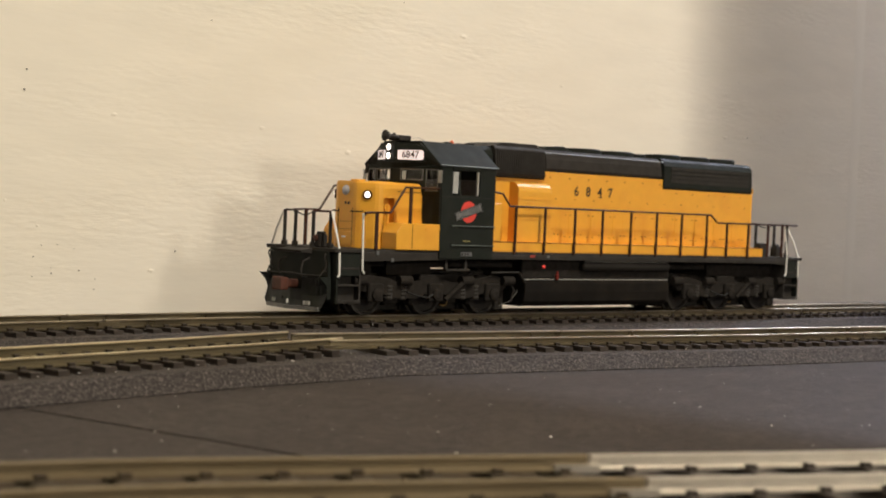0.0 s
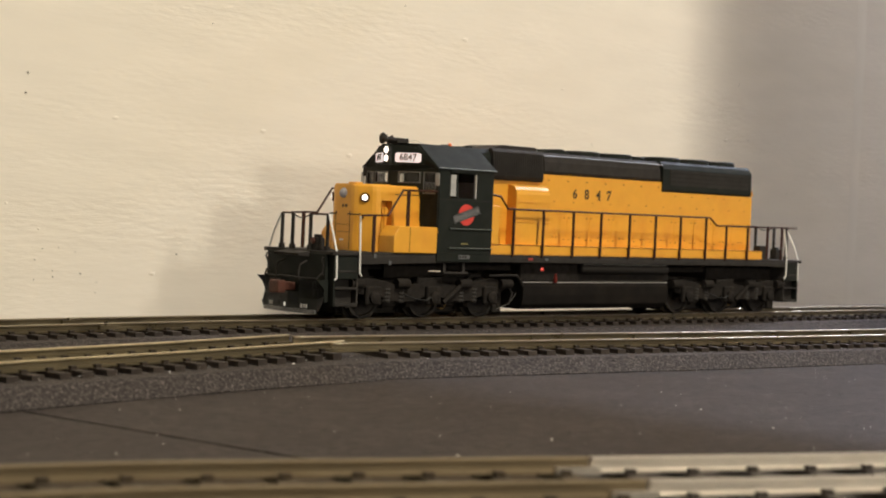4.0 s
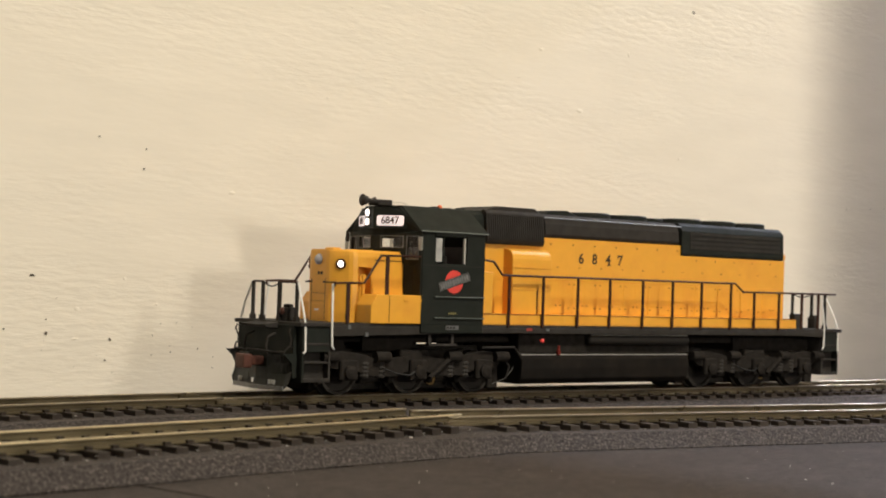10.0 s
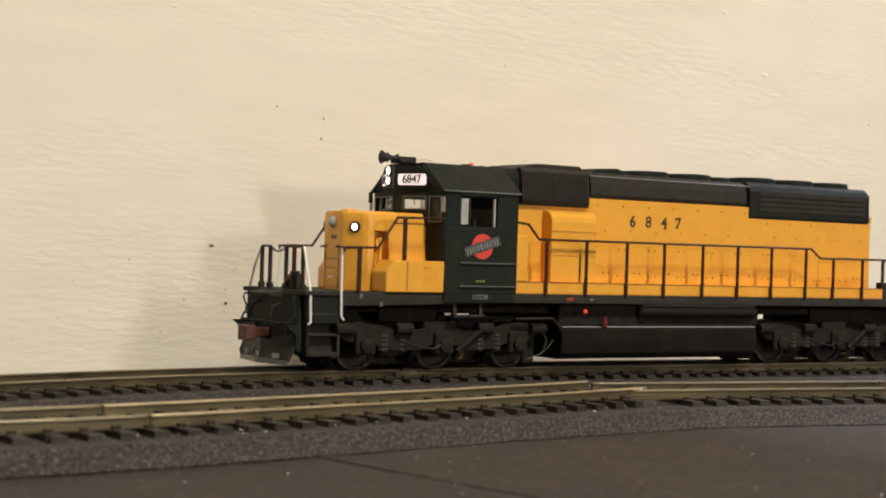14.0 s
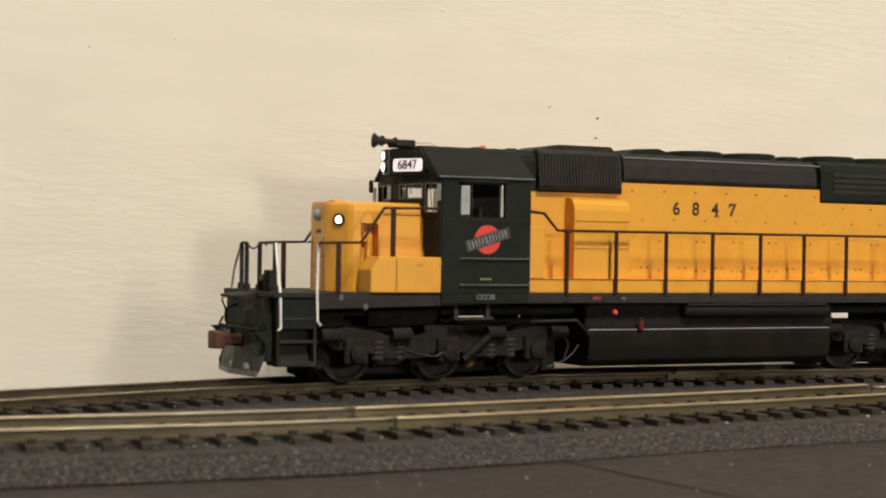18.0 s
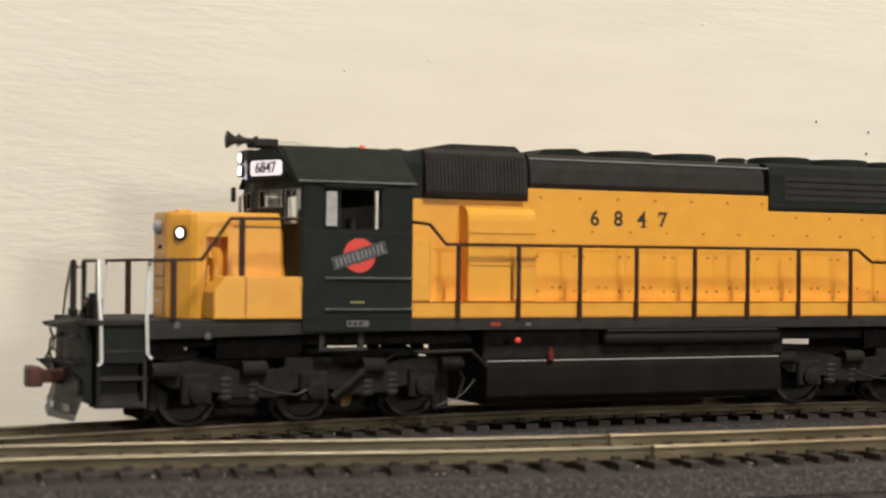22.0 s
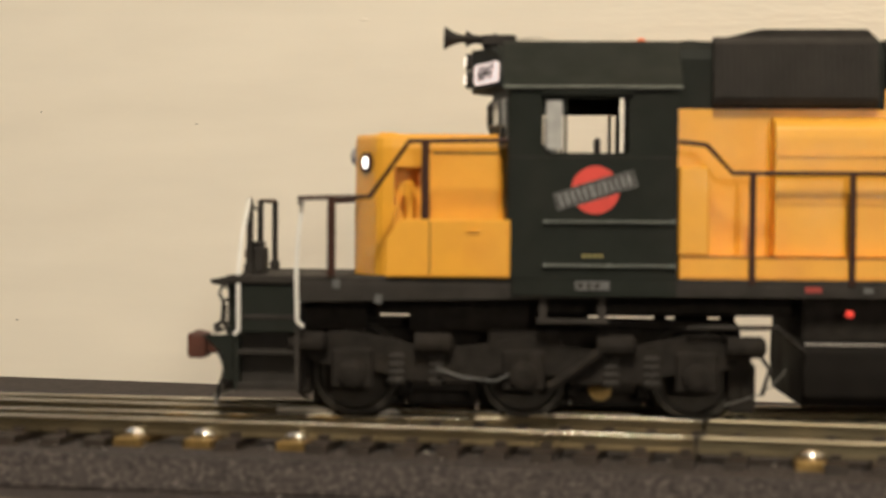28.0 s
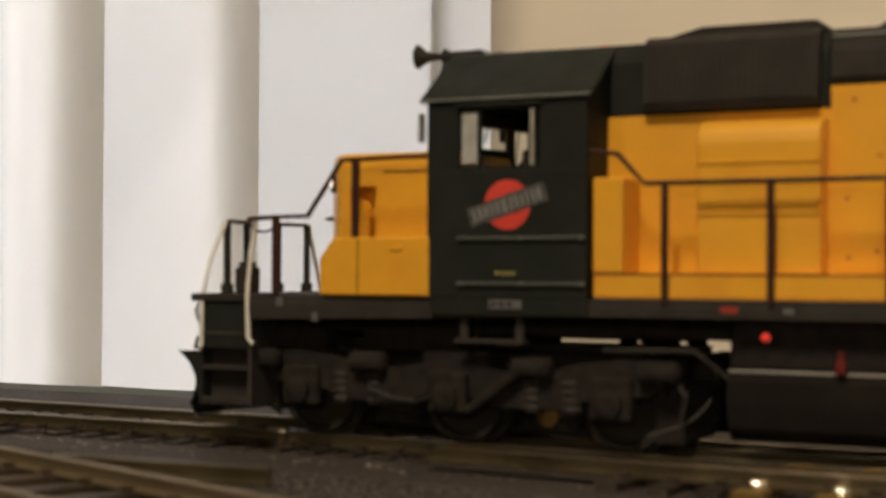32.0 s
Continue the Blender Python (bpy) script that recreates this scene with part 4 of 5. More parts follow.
cab = lp("cab", merge(box(-73.9, -51.6, -17.0, 17.0, DECK, 19.9), box(-72.5, -52.4, -9.0, 9.0, 19.9, 26.0)), GREEN, "dark green cab with sloped roof edges")
for sg in (-1, 1):
    y0, y1 = sg * 16.9, sg * 17.6
    sh = merge(box(-74.0, -51.6, y0, y1, DECK, 36.2), box(-74.0, -51.6, y0, y1, 43.6, 45.0), box(-74.0, -69.7, y0, y1, 36.2, 43.6), box(-58.2, -51.6, y0, y1, 36.2, 43.6))
    side_wall = part("cab_side", sh, GREEN, cab)
    part("window_post", box(-66.9, -66.5, y0, y1, 36.2, 43.6), GREEN, side_wall)
    part("window_frame", merge(box(-59.4, -58.9, sg * 17.0, sg * 17.75, 36.4, 43.5), box(-59.4, -58.9, sg * 17.0, sg * 17.7, 36.3, 36.5)), SILVER, side_wall, "silver window edge")
    # opaque pane: its reflection is put into the pale grey colour
    part("window_pane", box(-69.3, -67.1, sg * 17.15, sg * 17.4, 36.7, 43.3), material("pane with painted reflection", (0.40, 0.40, 0.39), 0.25, vary=0.25, scale=300), side_wall, "pale wind deflector pane with painted reflection")
    part("sunshade", prism([(-70.0, 44.0), (-57.6, 44.0), (-57.6, 44.5), (-70.0, 44.5)], "y", sg * 17.5, sg * 18.2, 0.05), GREEN, side_wall)
    for z in (26.9, 21.0):
        part("grab_rail", merge(tube([(-69.6, sg * 18.15, z), (-51.7, sg * 18.15, z)], 0.17, 5), *[box(x - 0.25, x + 0.25, sg * 17.6, sg * 18.2, z - 0.25, z + 0.25) for x in (-69.2, -60.6, -52.2)]), material("worn green wire", (0.10, 0.115, 0.105), 0.4, vary=0.1), side_wall)
    # the roof edge's highlight is put into this rail's pale colour
    part("drip_rail", tube([(-75.0, sg * 18.15, 45.0), (-51.0, sg * 18.15, 45.0)], 0.2, 5), material("green roof edge highlight", (0.16, 0.175, 0.16), 0.4, vary=0.2), side_wall)
    part("seam_line", box(-74.0, -51.6, sg * 17.58, sg * 17.66, 35.55, 35.7), BLACK, side_wall)
    # emblem: a red disc crossed by a slanting grey bar, with bars for its lettering
    disc = part("emblem_disc", lathe([(0, 3.25), (0.08, 3.25)], (-62.6, sg * 17.6, 31.2), (0, sg, 0), 40), RED, side_wall, "red round emblem disc")
    tilt = math.atan2(5.4, 10.2) * 0.62

    def slanted(u0, u1, v0, v1, out, mat, nm, par):
        c, s = math.cos(tilt), math.sin(tilt)
        pts_ = [(-62.6 + u * c - v * s, 31.2 + u * s + v * c) for u, v in ((u0, v0), (u1, v0), (u1, v1), (u0, v1))]
        return part(nm, prism(pts_, "y", sg * 17.6, sg * (17.6 + out)), mat, par)

    slanted(-5.75, 5.75, -1.3, 1.3, 0.13, GREEN, "emblem_border", disc)
    slanted(-5.6, 5.6, -1.16, 1.16, 0.17, LETTER, "emblem_bar", disc)
    slanted(-5.48, 5.48, -1.04, 1.04, 0.185, BLACK, "emblem_field", disc)
    u = -5.15
    for q in range(12):
        wide = (0.62, 0.56, 0.54, 0.5, 0.6, 0.8, 0.5, 0.5, 0.5, 0.5, 0.56, 0.6)[q]
        slanted(u, u + wide, -0.85, 0.85, 0.20, LETTER, "letter_bar", disc)
        u += wide + 0.31
    part("plate", box(-65.2, -60.6, sg * 17.58, sg * 17.72, 17.7, 18.9), GREY, side_wall, "small grey data plate")
    for q in range(3):
        part("plate_bar", box(-64.8 + q * 1.1, -64.1 + q * 1.1, sg * 17.7, sg * 17.76, 18.0, 18.6), BLACK, side_wall)
    for q in range(4):
        part("stencil_bar", box(-64.3 + q * 0.75, -63.85 + q * 0.75, sg * 17.58, sg * 17.66, 22.1, 22.55), material("dull yellow stencil", (0.35, 0.30, 0.10), 0.6), side_wall)
    part("hand_mirror", box(-75.2, -74.9, sg * 17.0, sg * 18.6, 39.6, 43.4, 0.1), material("smoky deflector", (0.35, 0.35, 0.34), 0.2, vary=0.1), side_wall)
    part("lower_skirt", box(-73.9, -51.6, sg * 16.9, sg * 17.5, 16.8, DECK + 0.05, 0.1), GREEN, side_wall)
    part("side_step_bracket", merge(box(-70, -69, sg * 15.2, sg * 16.2, 13.6, 16.8), box(-62, -61, sg * 15.2, sg * 16.2, 13.6, 16.8), box(-70.4, -60.6, sg * 15, sg * 17.2, 13.2, 13.7)), PIT, side_wall)
front = facet([(-17.3, DECK), (17.3, DECK), (17.3, 37.0), (11.4, 37.0), (11.4, 40.2), (2.5, 40.2), (-2.5, 40.2), (-11.4, 40.2), (-11.4, 37.0), (-17.3, 37.0)], front_x, 0.7)
for ys, z0 in (((-17.3, -16.4), 37.0), ((-11.9, -11.4), 37.0), ((-11.4, -10.9), 40.2), ((-2.4, 2.4), 40.2), ((10.9, 11.4), 40.2), ((11.4, 11.9), 37.0), ((16.4, 17.3), 37.0)):
    facet([(ys[0], z0), (ys[1], z0), (ys[1], 43.7), (ys[0], 43.7)], front_x, 0.7, front)
facet([(-17.3, 43.7), (-9, 43.7), (-2.5, 43.7), (2.5, 43.7), (9, 43.7), (17.3, 43.7), (17.3, roof_z(17.3) - 0.3), (9, 51.6), (2.5, 51.6), (-2.5, 51.6), (-9, 51.6), (-17.3, roof_z(17.3) - 0.3)], front_x, 0.7, front)
part("cab_front", front, GREEN, cab)
for a, b, z0 in ((-16.4, -11.9, 37.0), (-10.9, -2.4, 40.2), (2.4, 10.9, 40.2), (11.9, 16.4, 37.0)):
    part("windshield", facet([(a, z0), (b, z0), (b, 43.7), (a, 43.7)], lambda y: front_x(y) + 0.35, 0.15), GLASS, cab).visible_shadow = False
    gl = 0.26
    rims = [[(a, z0), (a + gl, z0), (a + gl, 43.7), (a, 43.7)], [(b - gl, z0), (b, z0), (b, 43.7), (b - gl, 43.7)], [(a + gl, z0), (b - gl, z0), (b - gl, z0 + gl), (a + gl, z0 + gl)], [(a + gl, 43.7 - gl), (b - gl, 43.7 - gl), (b - gl, 43.7), (a + gl, 43.7)]]
    part("window_gasket", merge(*[facet(r, lambda y: front_x(y) - 0.12, 0.2) for r in rims]), GASKET, cab)
    m = (a + b) / 2
    part("wiper", tube([(front_x(m) - 0.35, m + 0.3, 43.9), (front_x(m) - 0.35, m - 0.9, z0 + 1.2)], 0.12, 4), BLACK, cab)
rear_pts = [(-17.3, DECK), (17.3, DECK), (17.3, roof_z(17.3) - 0.3), (9, 51.6), (-9, 51.6), (-17.3, roof_z(17.3) - 0.3)]
part("cab_rear", prism(rear_pts, "x", -52.2, -51.6), GREEN, cab)
roof = part("cab_roof", prism([(-18.1, 44.8), (-17.9, 45.3), (-9.2, 51.9), (-8.4, 52.3), (8.4, 52.3), (9.2, 51.9), (17.9, 45.3), (18.1, 44.8), (17.3, 44.8), (8.6, 51.3), (-8.6, 51.3), (-17.3, 44.8)], "x", -75.3, -50.9, 0.12), GREEN, cab, "dark green sloping cab roof")
part("number_housing", facet([(-11.6, 45.9), (-1.9, 45.6), (1.9, 45.6), (11.6, 45.9), (11.6, 49.6), (8.0, 51.2), (1.9, 51.6), (-1.9, 51.6), (-8.0, 51.2), (-11.6, 49.6)], board_x, 4.2), GREEN, cab)
for sg in (-1, 1):
    ys = [sg * 3.0, sg * 3.4, sg * 10.2, sg * 10.7, sg * 10.7, sg * 10.2, sg * 3.4, sg * 3.0]
    zs = [46.8, 46.4, 46.4, 46.8, 48.9, 49.3, 49.3, 48.9]
    nbd = part("number_board", facet(list(zip(ys, zs)), lambda y: board_x(y) - 0.12, 0.3), BOARD, cab, "lit white number board")
    mid_y = sg * 6.85
    turn = math.atan(0.47)
    m4 = Matrix.Translation((board_x(mid_y) - 0.2, mid_y, 47.85)) @ Matrix.Rotation(-math.pi / 2 - sg * turn, 4, "Z") @ Matrix.Rotation(math.pi / 2, 4, "X")
    glyphs("number", "6847", 2.9, INK, nbd, m4, "black number 6847", 0.05, 1.0, 0.045)
for z in (50.1, 47.5):
    part("headlight_rim", lathe([(0, 1.25), (0.9, 1.25), (0.9, 1.05), (0.5, 1.0)], (-80.0, 0, z), (-1, 0, 0), 16), BLACK, cab)
    part("headlight", lathe([(0, 1.0), (0.8, 0.98), (1.05, 0.6)], (-80.0, 0, z), (-1, 0, 0), 14), LIT, cab, "lit white headlight")
part("cab_mirror_far", box(-78.2, -77.4, 13.0, 14.2, 42.0, 45.0, 0.2), BLACK, cab)
part("seat", merge(box(-66, -62, -13.5, -9.5, 30, 33, 0.5), box(-62.6, -61.8, -13.4, -9.6, 33, 38.6, 0.4)), BLACK, cab)
part("control_stand", box(-71, -68.5, 4.0, 8.5, 26, 38.4, 0.4), BLACK, cab)
part("cab_bulkhead", box(-55.2, -54.4, -15.0, 14.0, 26, 41.2), material("grey cab lining", (0.21, 0.19, 0.175), 0.6, vary=0.15, spec=0.2), cab)
# horn and roof fittings
hornset = lp("air_horn", merge(lathe([(0, 1.75), (0.3, 1.5), (1.2, 0.95), (2.4, 0.6), (5.4, 0.42)], (-84.0, -1.9, 53.4), (1, 0, -0.03), 14), lathe([(0, 1.3), (0.3, 1.1), (1.0, 0.7), (3.4, 0.38)], (-81.0, 0.6, 53.6), (1, 0, -0.03), 12), lathe([(0, 1.2), (0.3, 1.0), (1.0, 0.65), (3.4, 0.38)], (-76.6, 2.6, 53.6), (-1, 0, 0), 12)), BLACK, "black three-chime horn", smooth=True)
part("horn_bracket", box(-78.6, -73.6, -2.3, 3.0, 52.2, 53.9, 0.3), BLACK, hornset)
lp("antenna_wire", tube([(-73.4, -2, 53.2), (-70.5, -2.2, 53.5), (-67.5, -2.4, 52.4)], 0.12, 4), SILVER)
bc = lp("beacon", lathe([(0, 0.75), (0.9, 0.75), (1.3, 0.4)], (-55.6, -1, 52.2), (0, 0, 1), 12), ORANGE, "small orange roof beacon")
part("beacon_base", box(-58.4, -56.6, -2.2, 0.2, 52.2, 53.0, 0.15), GREEN, bc)
lp("exhaust_bracket", box(-53.4, -52.2, -2.5, 2.5, 52.2, 52.8, 0.1), GREEN)

# long hood
LATCH = material("brown latch", (0.36, 0.15, 0.022), 0.6, vary=0.3, island=0.35)
hood = lp("long_hood", prism([(-51.6, DECK), (89.0, DECK), (89.0, 42.2), (37.1, 42.2), (37.1, 45.5), (-22.6, 45.5), (-22.6, 42.7), (-51.6, 42.7)], "y", -10.2, 10.2), YELLOW, "yellow long hood with weathered doors")


def roof_outline(z0, wy=10.24):
    return [(-wy, z0), (-wy, 49.6), (-wy + 0.5, 51.0), (-wy + 1.9, 52.3), (wy - 1.9, 52.3), (wy - 0.5, 51.0), (wy, 49.6), (wy, z0)]


lp("hood_roof", prism(roof_outline(42.75), "x", -51.3, -22.7, 0.1), GREEN, "dark green hood roof")
lp("hood_roof", prism([(-10.3, 45.55), (-10.9, 46.5), (-10.6, 49.6), (-9.9, 51.6), (-8.6, 52.6), (8.6, 52.6), (9.9, 51.6), (10.6, 49.6), (10.9, 46.5), (10.3, 45.55)], "x", -22.5, 35.6, 0.1), BLACK, "blackened brake grid section of the roof")
lp("hood_roof", prism([(-10.4, 42.25), (-10.75, 43.0), (-10.5, 50.2), (-9.6, 52.0), (-8.4, 52.9), (8.4, 52.9), (9.6, 52.0), (10.5, 50.2), (10.75, 43.0), (10.4, 42.25)], "x", 37.2, 87.9, 0.25, 2), GREEN, "dark green radiator section of the roof")
lp("hood_end_corner", box(87.9, 89.2, -9.6, 9.6, 42.25, 51.4, 0.6, 2), GREEN)
for sg in (-1, 1):
    # grey glints along the hood's top edge are put into the gutter's colour
    lp("gutter", tube([(-22.4, sg * 10.1, 51.5), (37.0, sg * 10.1, 51.5)], 0.22, 5), material("roof edge glint", (0.20, 0.205, 0.20), 0.4))
    gr = lp("intake_grille", prism([(sg * 9.0, 43.0), (sg * 11.6, 43.0), (sg * 12.1, 44.0), (sg * 11.2, 51.8), (sg * 10.0, 52.7), (sg * 9.0, 52.7)], "x", -46.3, -23.8, 0.12), BLACK, "black louvered intake grille")
    for q in range(26):
        x = -45.6 + q * 0.83
        part("louver", prism([(sg * 12.2, 44.1), (sg * 12.42, 44.2), (sg * 11.55, 51.4), (sg * 11.3, 51.4)], "x", x, x + 0.35), BLACK, gr)
    rg = lp("radiator_grille", prism([(sg * 10.5, 44.6), (sg * 10.85, 44.6), (sg * 10.72, 50.0), (sg * 10.4, 50.0)], "x", 41.0, 86.0), BLACK)
    for q in range(3):
        part("grille_bar", box(41.2, 85.8, sg * 10.5, sg * 10.95, 45.8 + q * 1.5, 46.05 + q * 1.5), GREEN, rg)
    # filter blister with a rounded top
    pr = [(sg * 10.1, 22.4), (sg * 14.4, 22.4), (sg * 14.4, 38.6), (sg * 14.1, 39.9), (sg * 13.2, 41.0), (sg * 11.8, 41.5), (sg * 10.1, 41.6)]
    bl_ = lp("filter_housing", prism(pr, "x", -38.2, -22.9, 0.15), YELLOW, "yellow filter housing with rounded top")
    for z in (36.0, 29.6):
        part("rib", box(-38.0, -23.0, sg * 14.3, sg * 14.62, z, z + 0.35), YELLOW, bl_)
    part("panel_line", box(-28.5, -28.3, sg * 14.35, sg * 14.45, 22.6, 29.4), RUST, bl_)
    lp("cab_side_locker", box(-51.3, -47.2, sg * 10.4, sg * 16.5, 22.4, 34.5, 0.25), YELLOW, "yellow locker behind the cab")
    # engine room doors with latches
    xs = [-21.6 + 10.98 * q for q in range(10)]
    for q, x in enumerate(xs):
        d = lp("engine_door", box(x + 0.3, x + 10.68, sg * 10.15, sg * 10.32, 22.8, 32.4, 0.06), YELLOW)
        part("door_seam", box(x + 5.35, x + 5.5, sg * 10.3, sg * 10.35, 23.0, 32.2), material("amber grime", (0.77, 0.35, 0.028), 0.6), d)
        for u, z in ((1.2, 24.4), (4.6, 25.2), (6.4, 25.2), (9.7, 24.4), (1.0, 31.6), (9.8, 31.6)):
            part("latch", box(x + u - 0.22, x + u + 0.22, sg * 10.3, sg * 10.48, z - 0.22, z + 0.22), LATCH, d)
    for q in range(12):
        x = -20 + 9.2 * q
        if x < 36:
            lp("hinge", box(x, x + 0.5, sg * 10.18, sg * 10.4, 43.4, 43.85), LATCH)
        else:
            lp("hinge", box(x, x + 0.5, sg * 10.18, sg * 10.35, 40.6, 41.0), LATCH)
        lp("hinge", box(x + 3, x + 3.6, sg * 10.18, sg * 10.33, 36.6, 36.95), LATCH)
    m4 = Matrix.Translation((1.9, sg * 10.22, 39.5)) @ (Matrix.Rotation(math.pi, 4, "Z") if sg > 0 else Matrix.Identity(4)) @ Matrix.Rotation(math.pi / 2, 4, "X")
    for ch, dx in zip("6847", (-8.8, -3.1, 2.7, 7.9)):
        mm = Matrix.Translation((dx * -sg, 0, 0)) @ m4
        glyphs("number", ch, 4.4, INK, hood, mm, "black painted numeral", 0.04)
        if ch in "47":
            cx = 1.9 - dx * -sg * sg if sg > 0 else 1.9 + dx
            u, z = (0.45, 38.0) if ch == "4" else (-0.95, 40.7)
            cx += u * -sg
            lp("numeral_serif", box(cx - (0.75 if ch == "4" else 0.2), cx + (0.75 if ch == "4" else 0.2), sg * 10.19, sg * 10.27, z - 0.14 - (0 if ch == "4" else 0.3), z + 0.14), INK)
    lp("sill_stripe", box(-51, 88, sg * 16.38, sg * 16.5, 19.3, 19.6), material("grimy amber edge", (0.58, 0.26, 0.025), 0.5, vary=0.2), "")
# roof fans
for x, r, z in ((4.8, 7.4, 52.6), (21.0, 7.6, 52.6), (47.4, 7.2, 52.9), (63.3, 7.6, 52.9), (79.0, 7.2, 52.9), (34.4, 3.2, 52.5)):
    fan = lp("roof_fan", lathe([(0, r), (1.3, r), (1.7, r - 0.4), (1.7, r - 1.0), (1.2, r - 1.2)], (x, 0, z), (0, 0, 1), 28), GREEN, "dark round roof fan")
    part("fan_grille", merge(*[box(x - r * 0.8, x + r * 0.8, yy - 0.12, yy + 0.12, z + 1.25, z + 1.5) for yy in [(-0.75 + 0.25 * k_) * r * 0.8 for k_ in range(7)]]), BLACK, fan)
lp("exhaust_housing", prism([(-18.8, 52.4), (-16.5, 54.0), (-9.0, 54.4), (-4.5, 52.9), (-4.5, 52.4)], "y", -5.5, 5.5, 0.15), GREEN)
lp("intake_hatch", prism([(-46, 52.4), (-39.5, 54.0), (-24.8, 54.0), (-23, 52.4)], "y", -8.5, 8.5, 0.15), BLACK)
lp("lifting_lug", box(-49.8, -47.6, -3, -1, 52.2, 53.0, 0.1), GREEN)
lp("rear_headlight", lathe([(0, 1.0), (0.8, 1.0), (0.8, 0.7)], (89.2, 0, 47.6), (1, 0, 0), 14), WHITE)
lp("rear_corner_patch", box(88.4, 89.3, -10.25, -9.4, 42.4, 44.4), YELLOW)

# handrails
for sg in (-1, 1):
    y = sg * 17.0
    hr = lp("handrail", tube([(-51.4, y, 37.8), (-47.7, y, 37.4), (-44.2, y, 33.6), (56.4, y, 33.8), (60.3, y, 31.1), (108.6, y, 31.3)], 0.36, 6), BROWNRAIL, "thin dark brown handrail")
    for x in (-41.5, -28.2, -14.2, -0.8, 13.5, 26.9, 40.3, 54.4, 66.0, 78.6):
        zt = 33.7 if x < 57 else 31.1
        part("stanchion", merge(box(x - 0.42, x + 0.42, y - 0.3, y + 0.3, 18.6, zt, 0.1)), BROWNRAIL, hr)
    hf = lp("handrail", tube([(-102.6, y, 29.0), (-103.0, y, 29.8), (-98.6, y, 30.0), (-93.2, y, 30.1), (-87.8, y, 37.7), (-74.4, y, 37.9)], 0.36, 6), BROWNRAIL, "front handrail stepping up to the cab")
    for x, z0, z1 in ((-98.4, DECK, 30.0), (-85.6, 25.0, 37.7)):
        part("stanchion", box(x - 0.55, x + 0.55, y - 0.3, y + 0.3, z0, z1, 0.1), BROWNRAIL, hf)
    for ex in (-1, 1):
        wh = lp("step_grab_rail", tube([(ex * 110.7, sg * 11.4, 29.7), (ex * 111.2, sg * 14.2, 24.5), (ex * 111.3, sg * 16.4, 19.0), (ex * 111.2, sg * 16.6, 11.6), (ex * 111.8, sg * 16.5, 11.1)], 0.32, 6), WHITE, "white step handrail")
        part("grab_rail", tube([(ex * 102.6, sg * 15.8, 29.6), (ex * 103.0, sg * 16.5, 24.5), (ex * 103.2, sg * 16.9, 19.2), (ex * 103.0, sg * 16.9, 13.0), (ex * 102.2, sg * 16.8, 12.2)], 0.32, 6), WHITE, wh)
for ex, zt in ((-1, 29.7), (1, 31.3)):
    for sg in (-1, 1):
        er = lp("end_railing", tube([(ex * 110.6, sg * 11.4, zt - 0.3), (ex * 110.7, sg * 10.6, zt), (ex * 111.8, sg * 4.6, zt), (ex * 111.8, sg * 4.0, zt - 0.2)], 0.34, 6), BROWNRAIL, "dark end railing")
        for xx, yy in ((110.7, 11.0), (111.8, 4.3)):
            part("stanchion", merge(box(ex * (xx - 0.4), ex * (xx + 0.4), sg * yy - 0.45, sg * yy + 0.45, DECK, zt, 0.1), box(ex * (xx - 0.7), ex * (xx + 0.7), sg * yy - 0.7, sg * yy + 0.7, DECK, DECK + 1.4, 0.1)), BLACK, er)
    ch = [(ex * 111.8, 4.2 - 8.4 * q / 8, zt - 1.3 * (1 - (q / 4 - 1) ** 2)) for q in range(9)]
    lp("end_chain", tube(ch, 0.2, 5), BLACK)
for x, sg in ((99.4, -1), (90.6, -1), (99.4, 1), (90.6, 1)):
    lp("stanchion", box(x - 0.5, x + 0.5, sg * 17 - 0.3, sg * 17 + 0.3, DECK, 31.2, 0.1), BROWNRAIL)
lp("brake_housing", box(93.0, 97.0, -12.0, -9.6, DECK, 24.2, 0.2), BLACK)

